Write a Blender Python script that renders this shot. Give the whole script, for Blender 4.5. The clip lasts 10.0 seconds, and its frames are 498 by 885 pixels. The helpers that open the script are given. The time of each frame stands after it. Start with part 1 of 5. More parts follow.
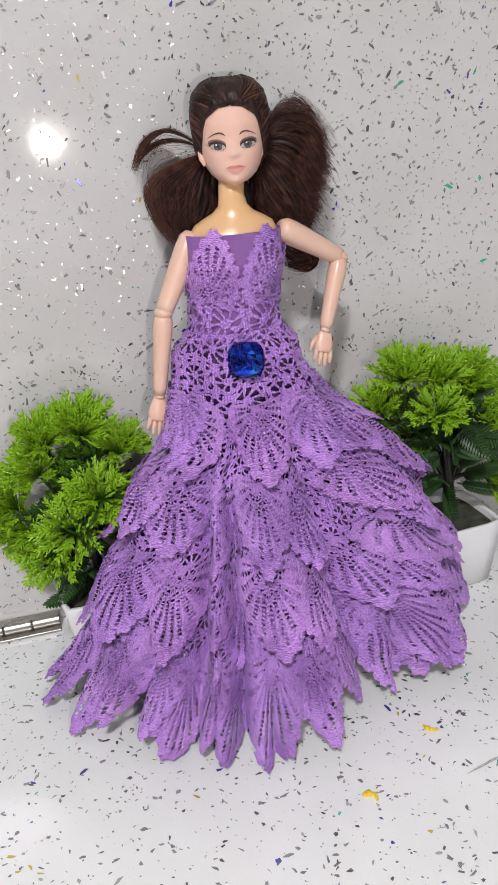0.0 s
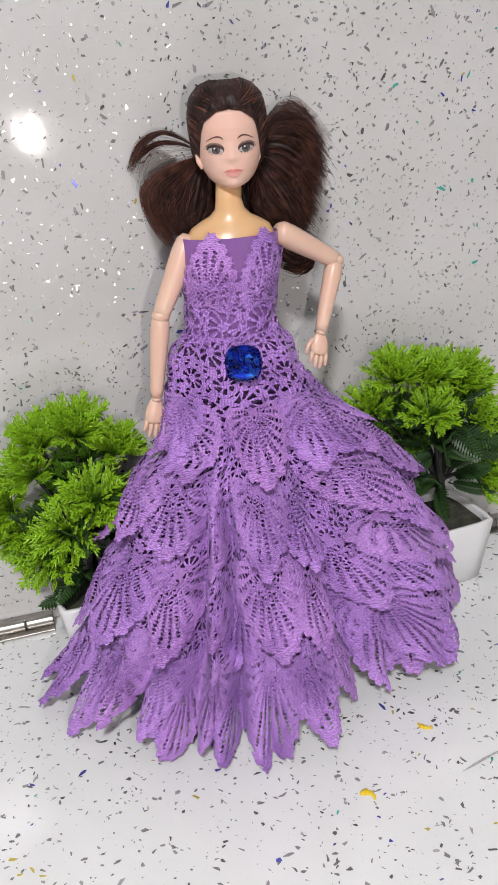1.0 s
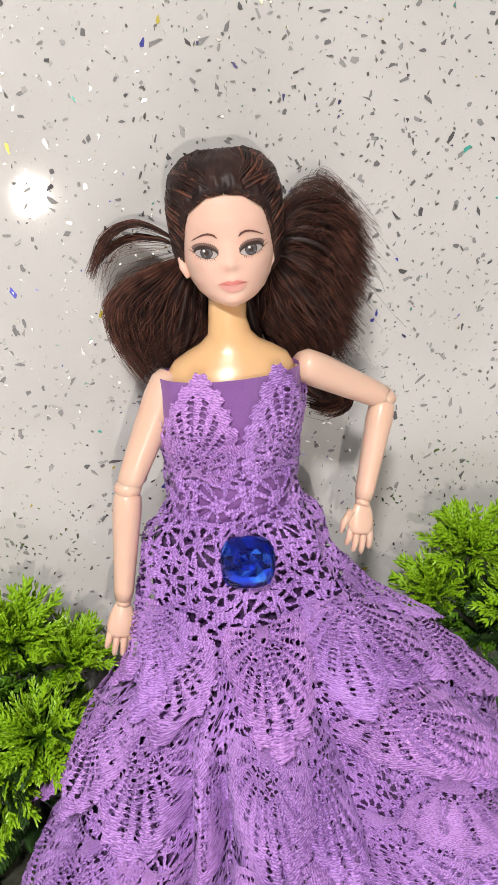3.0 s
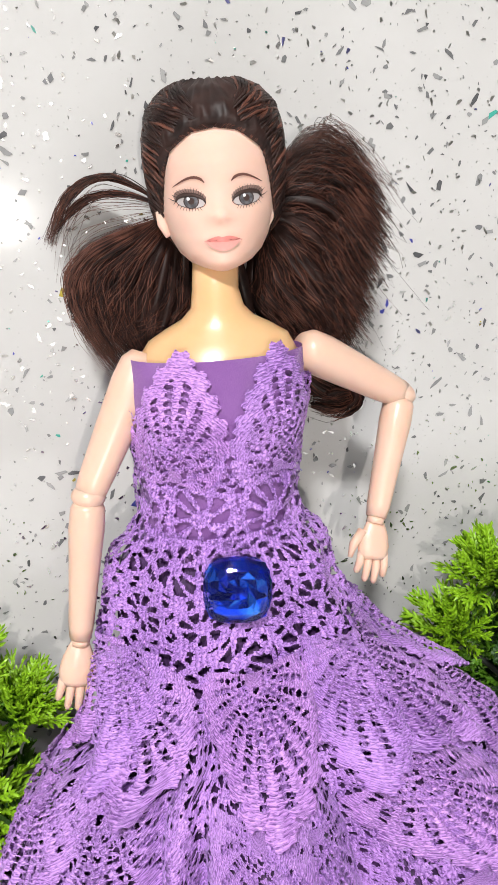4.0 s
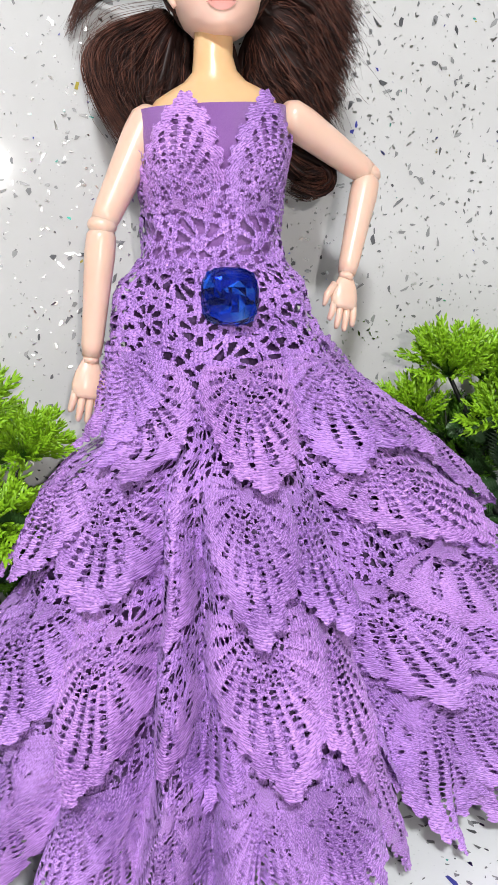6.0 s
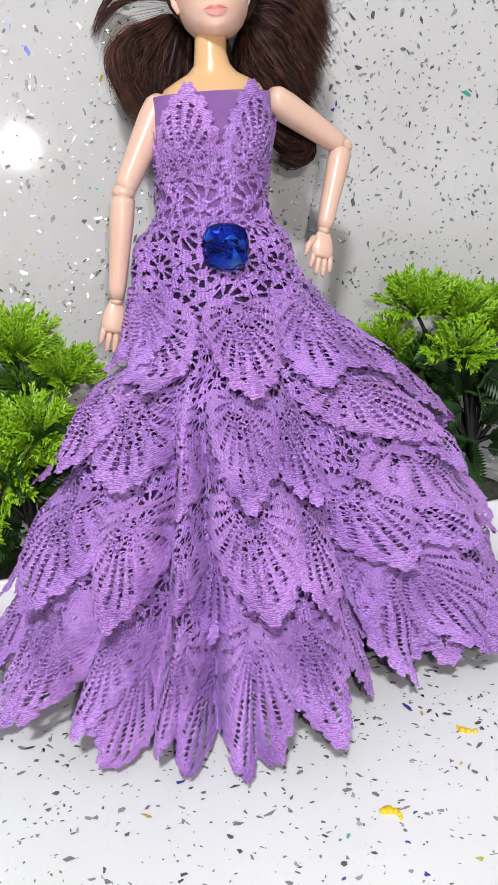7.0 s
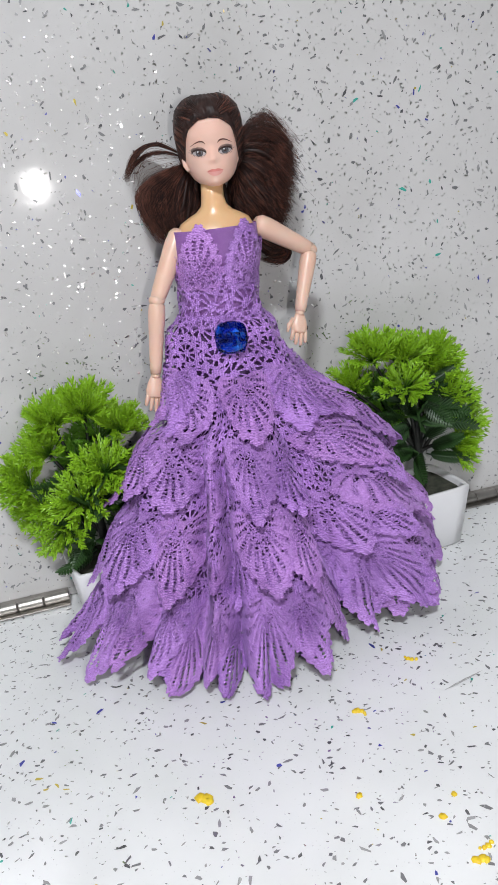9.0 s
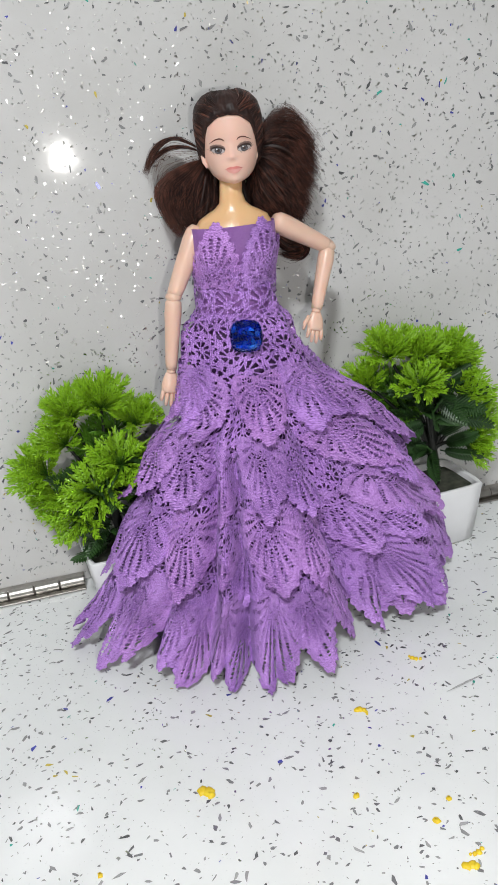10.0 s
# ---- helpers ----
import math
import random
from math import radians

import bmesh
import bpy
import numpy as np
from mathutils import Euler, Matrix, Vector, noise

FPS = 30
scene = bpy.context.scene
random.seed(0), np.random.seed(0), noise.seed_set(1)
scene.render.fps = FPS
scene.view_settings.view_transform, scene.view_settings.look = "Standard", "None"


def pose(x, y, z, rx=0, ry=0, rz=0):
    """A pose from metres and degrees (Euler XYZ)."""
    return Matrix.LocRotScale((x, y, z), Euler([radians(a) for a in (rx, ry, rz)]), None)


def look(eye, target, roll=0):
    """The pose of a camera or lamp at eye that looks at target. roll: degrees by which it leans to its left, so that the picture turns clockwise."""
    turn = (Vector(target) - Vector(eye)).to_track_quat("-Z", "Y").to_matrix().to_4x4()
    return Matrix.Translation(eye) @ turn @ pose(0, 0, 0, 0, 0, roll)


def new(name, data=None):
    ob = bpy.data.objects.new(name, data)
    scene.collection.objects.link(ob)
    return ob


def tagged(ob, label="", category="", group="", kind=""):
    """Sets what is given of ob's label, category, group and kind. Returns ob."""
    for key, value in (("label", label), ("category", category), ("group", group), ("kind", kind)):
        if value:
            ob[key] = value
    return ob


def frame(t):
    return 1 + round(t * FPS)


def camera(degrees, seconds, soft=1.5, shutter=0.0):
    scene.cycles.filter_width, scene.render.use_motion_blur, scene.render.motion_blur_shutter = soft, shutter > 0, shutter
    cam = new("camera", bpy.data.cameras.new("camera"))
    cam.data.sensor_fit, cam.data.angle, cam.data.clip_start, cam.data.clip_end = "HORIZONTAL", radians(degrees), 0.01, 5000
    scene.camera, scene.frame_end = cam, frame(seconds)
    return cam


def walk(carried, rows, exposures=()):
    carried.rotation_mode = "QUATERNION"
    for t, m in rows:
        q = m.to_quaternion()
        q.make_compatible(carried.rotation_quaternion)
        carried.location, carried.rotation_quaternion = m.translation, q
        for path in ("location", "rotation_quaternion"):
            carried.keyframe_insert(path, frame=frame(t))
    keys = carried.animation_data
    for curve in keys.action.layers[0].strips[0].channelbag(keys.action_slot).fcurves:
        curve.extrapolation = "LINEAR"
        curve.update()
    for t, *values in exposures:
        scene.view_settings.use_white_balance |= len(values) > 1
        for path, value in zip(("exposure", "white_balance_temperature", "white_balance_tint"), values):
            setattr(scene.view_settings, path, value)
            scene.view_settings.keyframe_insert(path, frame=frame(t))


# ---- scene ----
cam = camera(33.9, 10.0, 1.0)
PATH = [
    (0, (-0.061, -0.442, 0.286), (0.328, 1.357, -0.496), -5.2),
    (0.5, (-0.064, -0.442, 0.291), (0.337, 1.35, -0.501), -5.1),
    (1, (-0.069, -0.439, 0.294), (0.366, 1.336, -0.518), -4.6),
    (1.5, (-0.062, -0.428, 0.294), (0.393, 1.351, -0.499), -4.5),
    (2, (-0.053, -0.4, 0.29), (0.378, 1.389, -0.493), -4.7),
    (2.5, (-0.04, -0.349, 0.294), (0.366, 1.453, -0.474), -5.0),
    (3, (-0.021, -0.304, 0.301), (0.343, 1.524, -0.424), -5.3),
    (3.2, (-0.015, -0.289, 0.3), (0.332, 1.55, -0.406), -5.5),
    (4.3, (-0.022, -0.259, 0.25), (0.445, 1.598, -0.327), -3.6),
    (4.5, (-0.026, -0.262, 0.238), (0.443, 1.598, -0.329), -3.6),
    (5, (-0.035, -0.281, 0.222), (0.459, 1.582, -0.314), -3.1),
    (5.5, (-0.039, -0.301, 0.203), (0.481, 1.559, -0.316), -2.7),
    (6, (-0.045, -0.317, 0.19), (0.489, 1.541, -0.325), -2.6),
    (6.2, (-0.046, -0.33, 0.184), (0.485, 1.526, -0.339), -2.6),
    (7.3, (-0.057, -0.411, 0.186), (0.382, 1.452, -0.393), -4.4),
    (7.5, (-0.061, -0.43, 0.197), (0.378, 1.429, -0.396), -4.7),
    (8, (-0.07, -0.464, 0.223), (0.367, 1.388, -0.39), -5.6),
    (8.5, (-0.079, -0.49, 0.242), (0.364, 1.353, -0.396), -6.5),
    (9, (-0.081, -0.502, 0.263), (0.366, 1.33, -0.404), -7.1),
    (9.5, (-0.08, -0.503, 0.277), (0.353, 1.319, -0.424), -7.3),
    (10, (-0.071, -0.502, 0.282), (0.297, 1.317, -0.463), -6.5),
]
walk(cam, [(t, look(eye, target, roll)) for t, eye, target, roll in PATH],
     exposures=[(0.0, 0.0, 6650, 15), (1.5, 0.0, 6800, 15), (2.5, 0.15, 7400, 16), (3.2, 0.4, 7000, 13), (4.5, 0.62, 6700, 11), (5.5, 0.62, 6500, 10), (6.2, 0.5, 6500, 11), (7.5, 0.22, 6500, 13), (8.5, 0.05, 6300, 13), (10.0, 0.0, 6500, 9)])

# ---- light ----
world = bpy.data.worlds.new("room_air")
scene.world = world
world.use_nodes = True
world.node_tree.nodes["Background"].inputs[0].default_value = (0.9, 0.95, 1.0, 1)
world.node_tree.nodes["Background"].inputs[1].default_value = 0.25

TORCH, CEILING = 2.7, 38.0


def lamp(name, kind, place, target, watts, color, **more):
    data = bpy.data.lights.new(name, kind)
    data.energy, data.color = watts, color
    for key, value in more.items():
        if key == "size":
            data.size = value
        elif key == "soft":
            data.shadow_soft_size = value
    ob = new(name, data)
    ob.matrix_world = look(place, target)
    return tagged(ob, kind="structure")


lamp("phone_torch", "POINT", (-0.045, -0.56, 0.255), (0, 0, 0.1), TORCH, (1.0, 0.97, 0.93), soft=0.0042)
lamp("ceiling_lamp", "AREA", (-0.42, -1.46, 1.66), (-0.1, -0.2, 0.0), CEILING, (0.95, 0.98, 1.0), size=0.22)


# ---- materials ----
def nodes_of(name):
    m = bpy.data.materials.new(name)
    m.use_nodes = True
    return m, m.node_tree.nodes, m.node_tree.links, m.node_tree.nodes["Principled BSDF"]


def ramp(nodes, stops):
    r = nodes.new("ShaderNodeValToRGB")
    els = r.color_ramp.elements
    while len(els) < len(stops):
        els.new(0.5)
    for e, (p, c) in zip(els, stops):
        e.position, e.color = p, (*c, 1)
    return r


def bumped(nodes, links, bsdf, height, strength, distance):
    b = nodes.new("ShaderNodeBump")
    b.inputs["Strength"].default_value, b.inputs["Distance"].default_value = strength, distance
    links.new(height, b.inputs["Height"])
    links.new(b.outputs[0], bsdf.inputs["Normal"])


def plain(name, a, b, scale, rough, metal=0.0, bump=0.0, detail=6, coords="Object"):
    """A noisy two-tone surface."""
    m, n, l, p = nodes_of(name)
    tc = n.new("ShaderNodeTexCoord")
    no = n.new("ShaderNodeTexNoise")
    no.inputs["Scale"].default_value, no.inputs["Detail"].default_value = scale, detail
    l.new(tc.outputs[coords], no.inputs["Vector"])
    r = ramp(n, [(0.3, a), (0.7, b)])
    l.new(no.outputs[0], r.inputs[0])
    l.new(r.outputs[0], p.inputs["Base Color"])
    p.inputs["Roughness"].default_value, p.inputs["Metallic"].default_value = rough, metal
    if bump:
        bumped(n, l, p, no.outputs[0], bump, 0.0004)
    return m


def slab_stone(name, a, b, rough):
    """Polished quartz composite: fine milky ground with tiny grey specks and cloudy patches."""
    m, n, l, p = nodes_of(name)
    tc = n.new("ShaderNodeTexCoord")
    big = n.new("ShaderNodeTexNoise")
    big.inputs["Scale"].default_value, big.inputs["Detail"].default_value = 14, 4
    l.new(tc.outputs["Object"], big.inputs["Vector"])
    r = ramp(n, [(0.3, a), (0.7, b)])
    l.new(big.outputs[0], r.inputs[0])
    vo = n.new("ShaderNodeTexVoronoi")
    vo.inputs["Scale"].default_value = 420
    l.new(tc.outputs["Object"], vo.inputs["Vector"])
    sp = ramp(n, [(0.05, (0.62, 0.62, 0.62)), (0.16, (1, 1, 1))])
    l.new(vo.outputs["Distance"], sp.inputs[0])
    mx = n.new("ShaderNodeMix")
    mx.data_type, mx.blend_type = "RGBA", "MULTIPLY"
    mx.inputs[0].default_value = 0.35
    l.new(r.outputs[0], mx.inputs[6])
    l.new(sp.outputs[0], mx.inputs[7])
    l.new(mx.outputs[2], p.inputs["Base Color"])
    rr = ramp(n, [(0.3, (rough,) * 3), (0.75, (rough * 1.6,) * 3)])
    l.new(big.outputs[0], rr.inputs[0])
    l.new(rr.outputs[0], p.inputs["Roughness"])
    wavy = n.new("ShaderNodeTexNoise")
    wavy.inputs["Scale"].default_value = 60
    l.new(tc.outputs["Object"], wavy.inputs["Vector"])
    bumped(n, l, p, wavy.outputs[0], 0.12, 0.0006)
    return m


def fleck_metal(name, tilt):
    """Foil chips set in the stone: each has its own grey and its own slant, so that some of them glint."""
    m, n, l, p = nodes_of(name)
    g = n.new("ShaderNodeNewGeometry")
    r = ramp(n, [(0.0, (0.17, 0.17, 0.18)), (0.15, (0.30, 0.30, 0.31)), (0.45, (0.42, 0.42, 0.425)), (0.75, (0.53, 0.53, 0.53)),
                 (0.955, (0.75, 0.62, 0.12)), (0.967, (0.1, 0.62, 0.5)), (0.98, (0.12, 0.13, 0.55)), (1.0, (0.5, 0.75, 0.8))])
    r.color_ramp.interpolation = "CONSTANT"
    l.new(g.outputs["Random Per Island"], r.inputs[0])
    l.new(r.outputs[0], p.inputs["Base Color"])
    wn = n.new("ShaderNodeTexWhiteNoise")
    wn.noise_dimensions = "1D"
    l.new(g.outputs["Random Per Island"], wn.inputs["W"])
    sub = n.new("ShaderNodeVectorMath")
    sub.operation = "SUBTRACT"
    sub.inputs[1].default_value = (0.5, 0.5, 0.5)
    l.new(wn.outputs["Color"], sub.inputs[0])
    sc = n.new("ShaderNodeVectorMath")
    sc.operation = "SCALE"
    sc.inputs["Scale"].default_value = tilt
    l.new(sub.outputs[0], sc.inputs[0])
    add = n.new("ShaderNodeVectorMath")
    l.new(sc.outputs[0], add.inputs[0])
    l.new(g.outputs["Normal"], add.inputs[1])
    nm = n.new("ShaderNodeVectorMath")
    nm.operation = "NORMALIZE"
    l.new(add.outputs[0], nm.inputs[0])
    l.new(nm.outputs[0], p.inputs["Normal"])
    p.inputs["Metallic"].default_value, p.inputs["Roughness"].default_value = 0.5, 0.25
    return m


def glitter_metal():
    """Silver, gold and teal glitter that flashes only where its slant meets the lamp."""
    m = fleck_metal("glitter", 0.34)
    p = m.node_tree.nodes["Principled BSDF"]
    p.inputs["Metallic"].default_value, p.inputs["Roughness"].default_value = 1.0, 0.24
    e = m.node_tree.nodes["Color Ramp"].color_ramp.elements
    for i, c in enumerate(((0.75, 0.75, 0.74), (0.7, 0.69, 0.66), (0.78, 0.77, 0.75), (0.72, 0.72, 0.72), (0.85, 0.68, 0.3), (0.3, 0.8, 0.7), (0.4, 0.4, 0.85), (0.8, 0.8, 0.8))):
        e[i].color = (*c, 1)
    return m


def thread_cloth(name, dark, light, rough, lines, strength, stitch=1.0):
    """Embroidered rayon thread: fine stitches across each rib, a silky sheen, uneven dye, and stitch glints and gap
    shade put into the colour.
    """
    m, n, l, p = nodes_of(name)
    tc = n.new("ShaderNodeTexCoord")
    mp = n.new("ShaderNodeMapping")
    mp.inputs["Scale"].default_value = (lines, lines * 0.45, 1)
    l.new(tc.outputs["UV"], mp.inputs["Vector"])
    fine = n.new("ShaderNodeTexNoise")
    fine.inputs["Scale"].default_value, fine.inputs["Detail"].default_value, fine.inputs["Distortion"].default_value = 1.0, 3, 0.6
    l.new(mp.outputs[0], fine.inputs["Vector"])
    wide = n.new("ShaderNodeTexNoise")
    wide.inputs["Scale"].default_value = 45
    l.new(tc.outputs["Object"], wide.inputs["Vector"])
    ad = n.new("ShaderNodeMath")
    ad.operation = "MULTIPLY_ADD"
    ad.inputs[1].default_value = 0.72
    l.new(fine.outputs[0], ad.inputs[0])
    half = n.new("ShaderNodeMath")
    half.operation = "MULTIPLY"
    half.inputs[1].default_value = 0.28
    l.new(wide.outputs[0], half.inputs[0])
    l.new(half.outputs[0], ad.inputs[2])
    # dark to light by stitch height: paints thread glints and shaded gaps
    r = ramp(n, [(0.38, dark), (0.60, light)])
    l.new(ad.outputs[0], r.inputs[0])
    oi = n.new("ShaderNodeObjectInfo")
    dye = ramp(n, [(0.0, (0.93, 0.90, 0.99)), (0.5, (1.0, 1.0, 1.0)), (1.0, (1.04, 0.98, 0.99))])
    l.new(oi.outputs["Random"], dye.inputs[0])
    mul = n.new("ShaderNodeMix")
    mul.data_type, mul.blend_type = "RGBA", "MULTIPLY"
    mul.inputs[0].default_value = 1.0
    l.new(r.outputs[0], mul.inputs[6])
    l.new(dye.outputs[0], mul.inputs[7])
    l.new(mul.outputs[2], p.inputs["Base Color"])
    p.inputs["Roughness"].default_value = rough
    p.inputs["Sheen Weight"].default_value, p.inputs["Sheen Roughness"].default_value = 0.25, 0.4
    p.inputs["Sheen Tint"].default_value = (0.8, 0.65, 1, 1)
    sx = n.new("ShaderNodeSeparateXYZ")
    l.new(tc.outputs["UV"], sx.inputs[0])
    ph = n.new("ShaderNodeMath")
    ph.operation = "MULTIPLY_ADD"
    ph.inputs[1].default_value = 7.0
    l.new(fine.outputs[0], ph.inputs[0])
    vs = n.new("ShaderNodeMath")
    vs.operation = "MULTIPLY"
    vs.inputs[1].default_value = 5.2 * stitch
    l.new(sx.outputs[0], vs.inputs[0])
    l.new(vs.outputs[0], ph.inputs[2])
    sn = n.new("ShaderNodeMath")
    sn.operation = "SINE"
    l.new(ph.outputs[0], sn.inputs[0])
    mixh = n.new("ShaderNodeMath")
    mixh.operation = "MULTIPLY_ADD"
    mixh.inputs[1].default_value = 0.05
    l.new(sn.outputs[0], mixh.inputs[0])
    l.new(fine.outputs[0], mixh.inputs[2])
    half.inputs[1].default_value = 0.30
    ad.inputs[1].default_value = 0.70
    l.new(mixh.outputs[0], ad.inputs[0])
    bumped(n, l, p, mixh.outputs[0], strength, 0.0006)
    return m


def leafy(name, root, tip, rough=0.45):
    """Moulded plastic foliage: the UV's height runs from stem to tip."""
    m, n, l, p = nodes_of(name)
    tc = n.new("ShaderNodeTexCoord")
    sx = n.new("ShaderNodeSeparateXYZ")
    l.new(tc.outputs["UV"], sx.inputs[0])
    no = n.new("ShaderNodeTexNoise")
    no.inputs["Scale"].default_value = 90
    l.new(tc.outputs["Object"], no.inputs["Vector"])
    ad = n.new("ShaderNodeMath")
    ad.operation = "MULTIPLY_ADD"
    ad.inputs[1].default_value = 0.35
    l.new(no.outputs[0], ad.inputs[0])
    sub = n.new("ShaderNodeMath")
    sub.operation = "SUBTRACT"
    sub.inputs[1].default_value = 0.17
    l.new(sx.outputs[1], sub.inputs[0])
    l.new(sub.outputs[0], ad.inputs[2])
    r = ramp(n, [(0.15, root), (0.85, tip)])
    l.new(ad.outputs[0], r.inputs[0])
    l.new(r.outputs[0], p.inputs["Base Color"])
    p.inputs["Roughness"].default_value = rough
    p.inputs["Subsurface Weight"].default_value = 0.0
    return m


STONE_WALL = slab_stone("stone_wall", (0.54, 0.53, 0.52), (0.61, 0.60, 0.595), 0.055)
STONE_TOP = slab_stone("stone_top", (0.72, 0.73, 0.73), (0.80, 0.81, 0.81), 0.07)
GLITTER = glitter_metal()
FLECK = fleck_metal("foil_flecks", 0.30)
LACE = thread_cloth("lace_thread", (0.145, 0.05, 0.25), (0.61, 0.32, 0.82), 0.36, 2.2, 0.75)
# purple lining, darkened in colour to stand for shade in the lace holes
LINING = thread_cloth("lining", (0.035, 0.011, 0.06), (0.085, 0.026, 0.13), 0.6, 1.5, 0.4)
SATIN = thread_cloth("satin", (0.19, 0.068, 0.27), (0.27, 0.11, 0.37), 0.4, 2.5, 0.35)
FACE_SKIN = plain("face_vinyl", (0.74, 0.47, 0.38), (0.78, 0.51, 0.42), 60, 0.55)
ARM_SKIN = plain("arm_plastic", (0.72, 0.47, 0.36), (0.76, 0.51, 0.40), 40, 0.32)
NECK_SKIN = plain("torso_plastic", (0.72, 0.44, 0.22), (0.75, 0.47, 0.25), 40, 0.28)
for m in (FACE_SKIN, ARM_SKIN, NECK_SKIN):
    q = m.node_tree.nodes["Principled BSDF"]
    q.inputs["Subsurface Weight"].default_value, q.inputs["Subsurface Scale"].default_value = 0.2, 0.002
    q.inputs["Subsurface Radius"].default_value = (1, 0.4, 0.25)
HAIR = plain("hair_fibre", (0.009, 0.0035, 0.003), (0.036, 0.014, 0.0105), 220, 0.5)
HAIR_RED = plain("hair_fibre_russet", (0.05, 0.017, 0.011), (0.18, 0.068, 0.046), 220, 0.42)
for m in (HAIR, HAIR_RED):
    m.node_tree.nodes["Principled BSDF"].inputs["Specular IOR Level"].default_value = 0.3
FACE_SKIN.node_tree.nodes["Principled BSDF"].inputs["Specular IOR Level"].default_value = 0.25
BROW = plain("brow_paint", (0.03, 0.015, 0.012), (0.06, 0.03, 0.024), 200, 0.5)
BROW_BROWN = plain("brow_brown", (0.10, 0.035, 0.025), (0.16, 0.06, 0.045), 400, 0.5)
LASH = plain("lash_paint", (0.05, 0.032, 0.03), (0.09, 0.06, 0.055), 300, 0.5)
EYE_GLINT = plain("eye_glint", (0.75, 0.75, 0.78), (0.8, 0.8, 0.82), 200, 0.35)
LIP_LIGHT = plain("lip_paint_light", (0.74, 0.33, 0.29), (0.78, 0.38, 0.34), 300, 0.25)
EYE_WHITE = plain("eye_white", (0.40, 0.36, 0.36), (0.48, 0.43, 0.43), 200, 0.35)
IRIS = plain("iris_paint", (0.045, 0.045, 0.05), (0.17, 0.165, 0.18), 900, 0.3)
SHADOW_PAINT = plain("eyelid_paint", (0.24, 0.15, 0.13), (0.32, 0.20, 0.17), 300, 0.5)
LIP = plain("lip_paint", (0.64, 0.19, 0.17), (0.68, 0.24, 0.21), 300, 0.35)
WHITE_POT = plain("white_pot_plastic", (0.74, 0.74, 0.75), (0.80, 0.80, 0.81), 20, 0.35)
DARK_STEM = plain("dark_stem_plastic", (0.006, 0.007, 0.006), (0.02, 0.022, 0.018), 90, 0.5)
SOIL = plain("pot_filler", (0.02, 0.025, 0.015), (0.07, 0.07, 0.05), 200, 0.9, bump=0.8)
# light green tips; the dark root colour paints the shade inside a tuft
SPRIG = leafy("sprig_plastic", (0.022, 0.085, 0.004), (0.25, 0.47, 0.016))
# darker copy of the sprig plastic: back tufts coloured as if in shade
SPRIG_SHADED = leafy("sprig_plastic_shaded", (0.012, 0.045, 0.005), (0.10, 0.25, 0.015))
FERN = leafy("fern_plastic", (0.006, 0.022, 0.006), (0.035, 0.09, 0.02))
STEEL = plain("hinge_steel", (0.33, 0.31, 0.29), (0.48, 0.46, 0.43), 120, 0.34, metal=1.0, bump=0.1)
DARK_GAP = plain("hinge_dark", (0.08, 0.07, 0.06), (0.16, 0.14, 0.13), 150, 0.4)
YELLOW = plain("yellow_crumb", (0.70, 0.46, 0.01), (0.80, 0.60, 0.03), 250, 0.45)
SMUDGE = plain("grey_smear", (0.25, 0.25, 0.24), (0.55, 0.56, 0.55), 700, 0.6)
PAINT = plain("room_paint", (0.66, 0.66, 0.65), (0.72, 0.72, 0.71), 3, 0.7)
FLOOR_TILE = plain("floor_tile", (0.35, 0.34, 0.32), (0.45, 0.44, 0.42), 5, 0.4)


def gem_material():
    m, n, l, p = nodes_of("gem_foil")
    g = n.new("ShaderNodeNewGeometry")
    r = ramp(n, [(0.0, (0.002, 0.006, 0.12)), (0.4, (0.004, 0.03, 0.42)), (0.75, (0.012, 0.12, 0.85)), (1.0, (0.10, 0.50, 1.0))])
    l.new(g.outputs["Random Per Island"], r.inputs[0])
    l.new(r.outputs[0], p.inputs["Base Color"])
    p.inputs["Metallic"].default_value, p.inputs["Roughness"].default_value = 0.85, 0.12
    k, n, l, p = nodes_of("gem_glass")
    p.inputs["Base Color"].default_value = (0.35, 0.5, 1.0, 1)
    p.inputs["Transmission Weight"].default_value, p.inputs["Roughness"].default_value, p.inputs["IOR"].default_value = 1.0, 0.0, 1.5
    return m, k


GEM_FOIL, GEM_GLASS = gem_material()


# ---- building helpers ----
class Heap:
    """Gathers vertices, faces, UVs and material slots of one mesh."""

    def __init__(self):
        self.v, self.f, self.m, self.uv, self.mats, self.n = [], [], [], [], [], 0

    def add(self, verts, faces, mat, uv=None):
        verts = np.asarray(verts, float)
        if mat not in self.mats:
            self.mats.append(mat)
        k = self.mats.index(mat)
        self.v.append(verts)
        for f in faces:
            self.f.append([int(i) + self.n for i in f])
            self.m.append(k)
        self.uv.append(np.zeros((len(verts), 2)) if uv is None else np.asarray(uv, float))
        self.n += len(verts)

    def mesh(self, name, smooth=True):
        me = bpy.data.meshes.new(name)
        v = np.concatenate(self.v)
        me.from_pydata(v.tolist(), [], self.f)
        for m in self.mats:
            me.materials.append(m)
        me.polygons.foreach_set("material_index", self.m)
        me.polygons.foreach_set("use_smooth", [smooth] * len(self.f))
        lay = me.uv_layers.new(name="UVMap")
        idx = np.empty(len(me.loops), int)
        me.loops.foreach_get("vertex_index", idx)
        lay.data.foreach_set("uv", np.concatenate(self.uv)[idx].ravel())
        me.update()
        return me


def thing(name, label, category, place=(0, 0, 0), group="", kind=""):
    e = new(name)
    e.empty_display_size = 0.01
    e.location = place
    return tagged(e, label, category, group, kind)


def part(name, me, parent, label="", m=None):
    ob = new(name, me)
    ob.parent = parent
    if m is not None:
        ob.matrix_basis = m
    return tagged(ob, label)


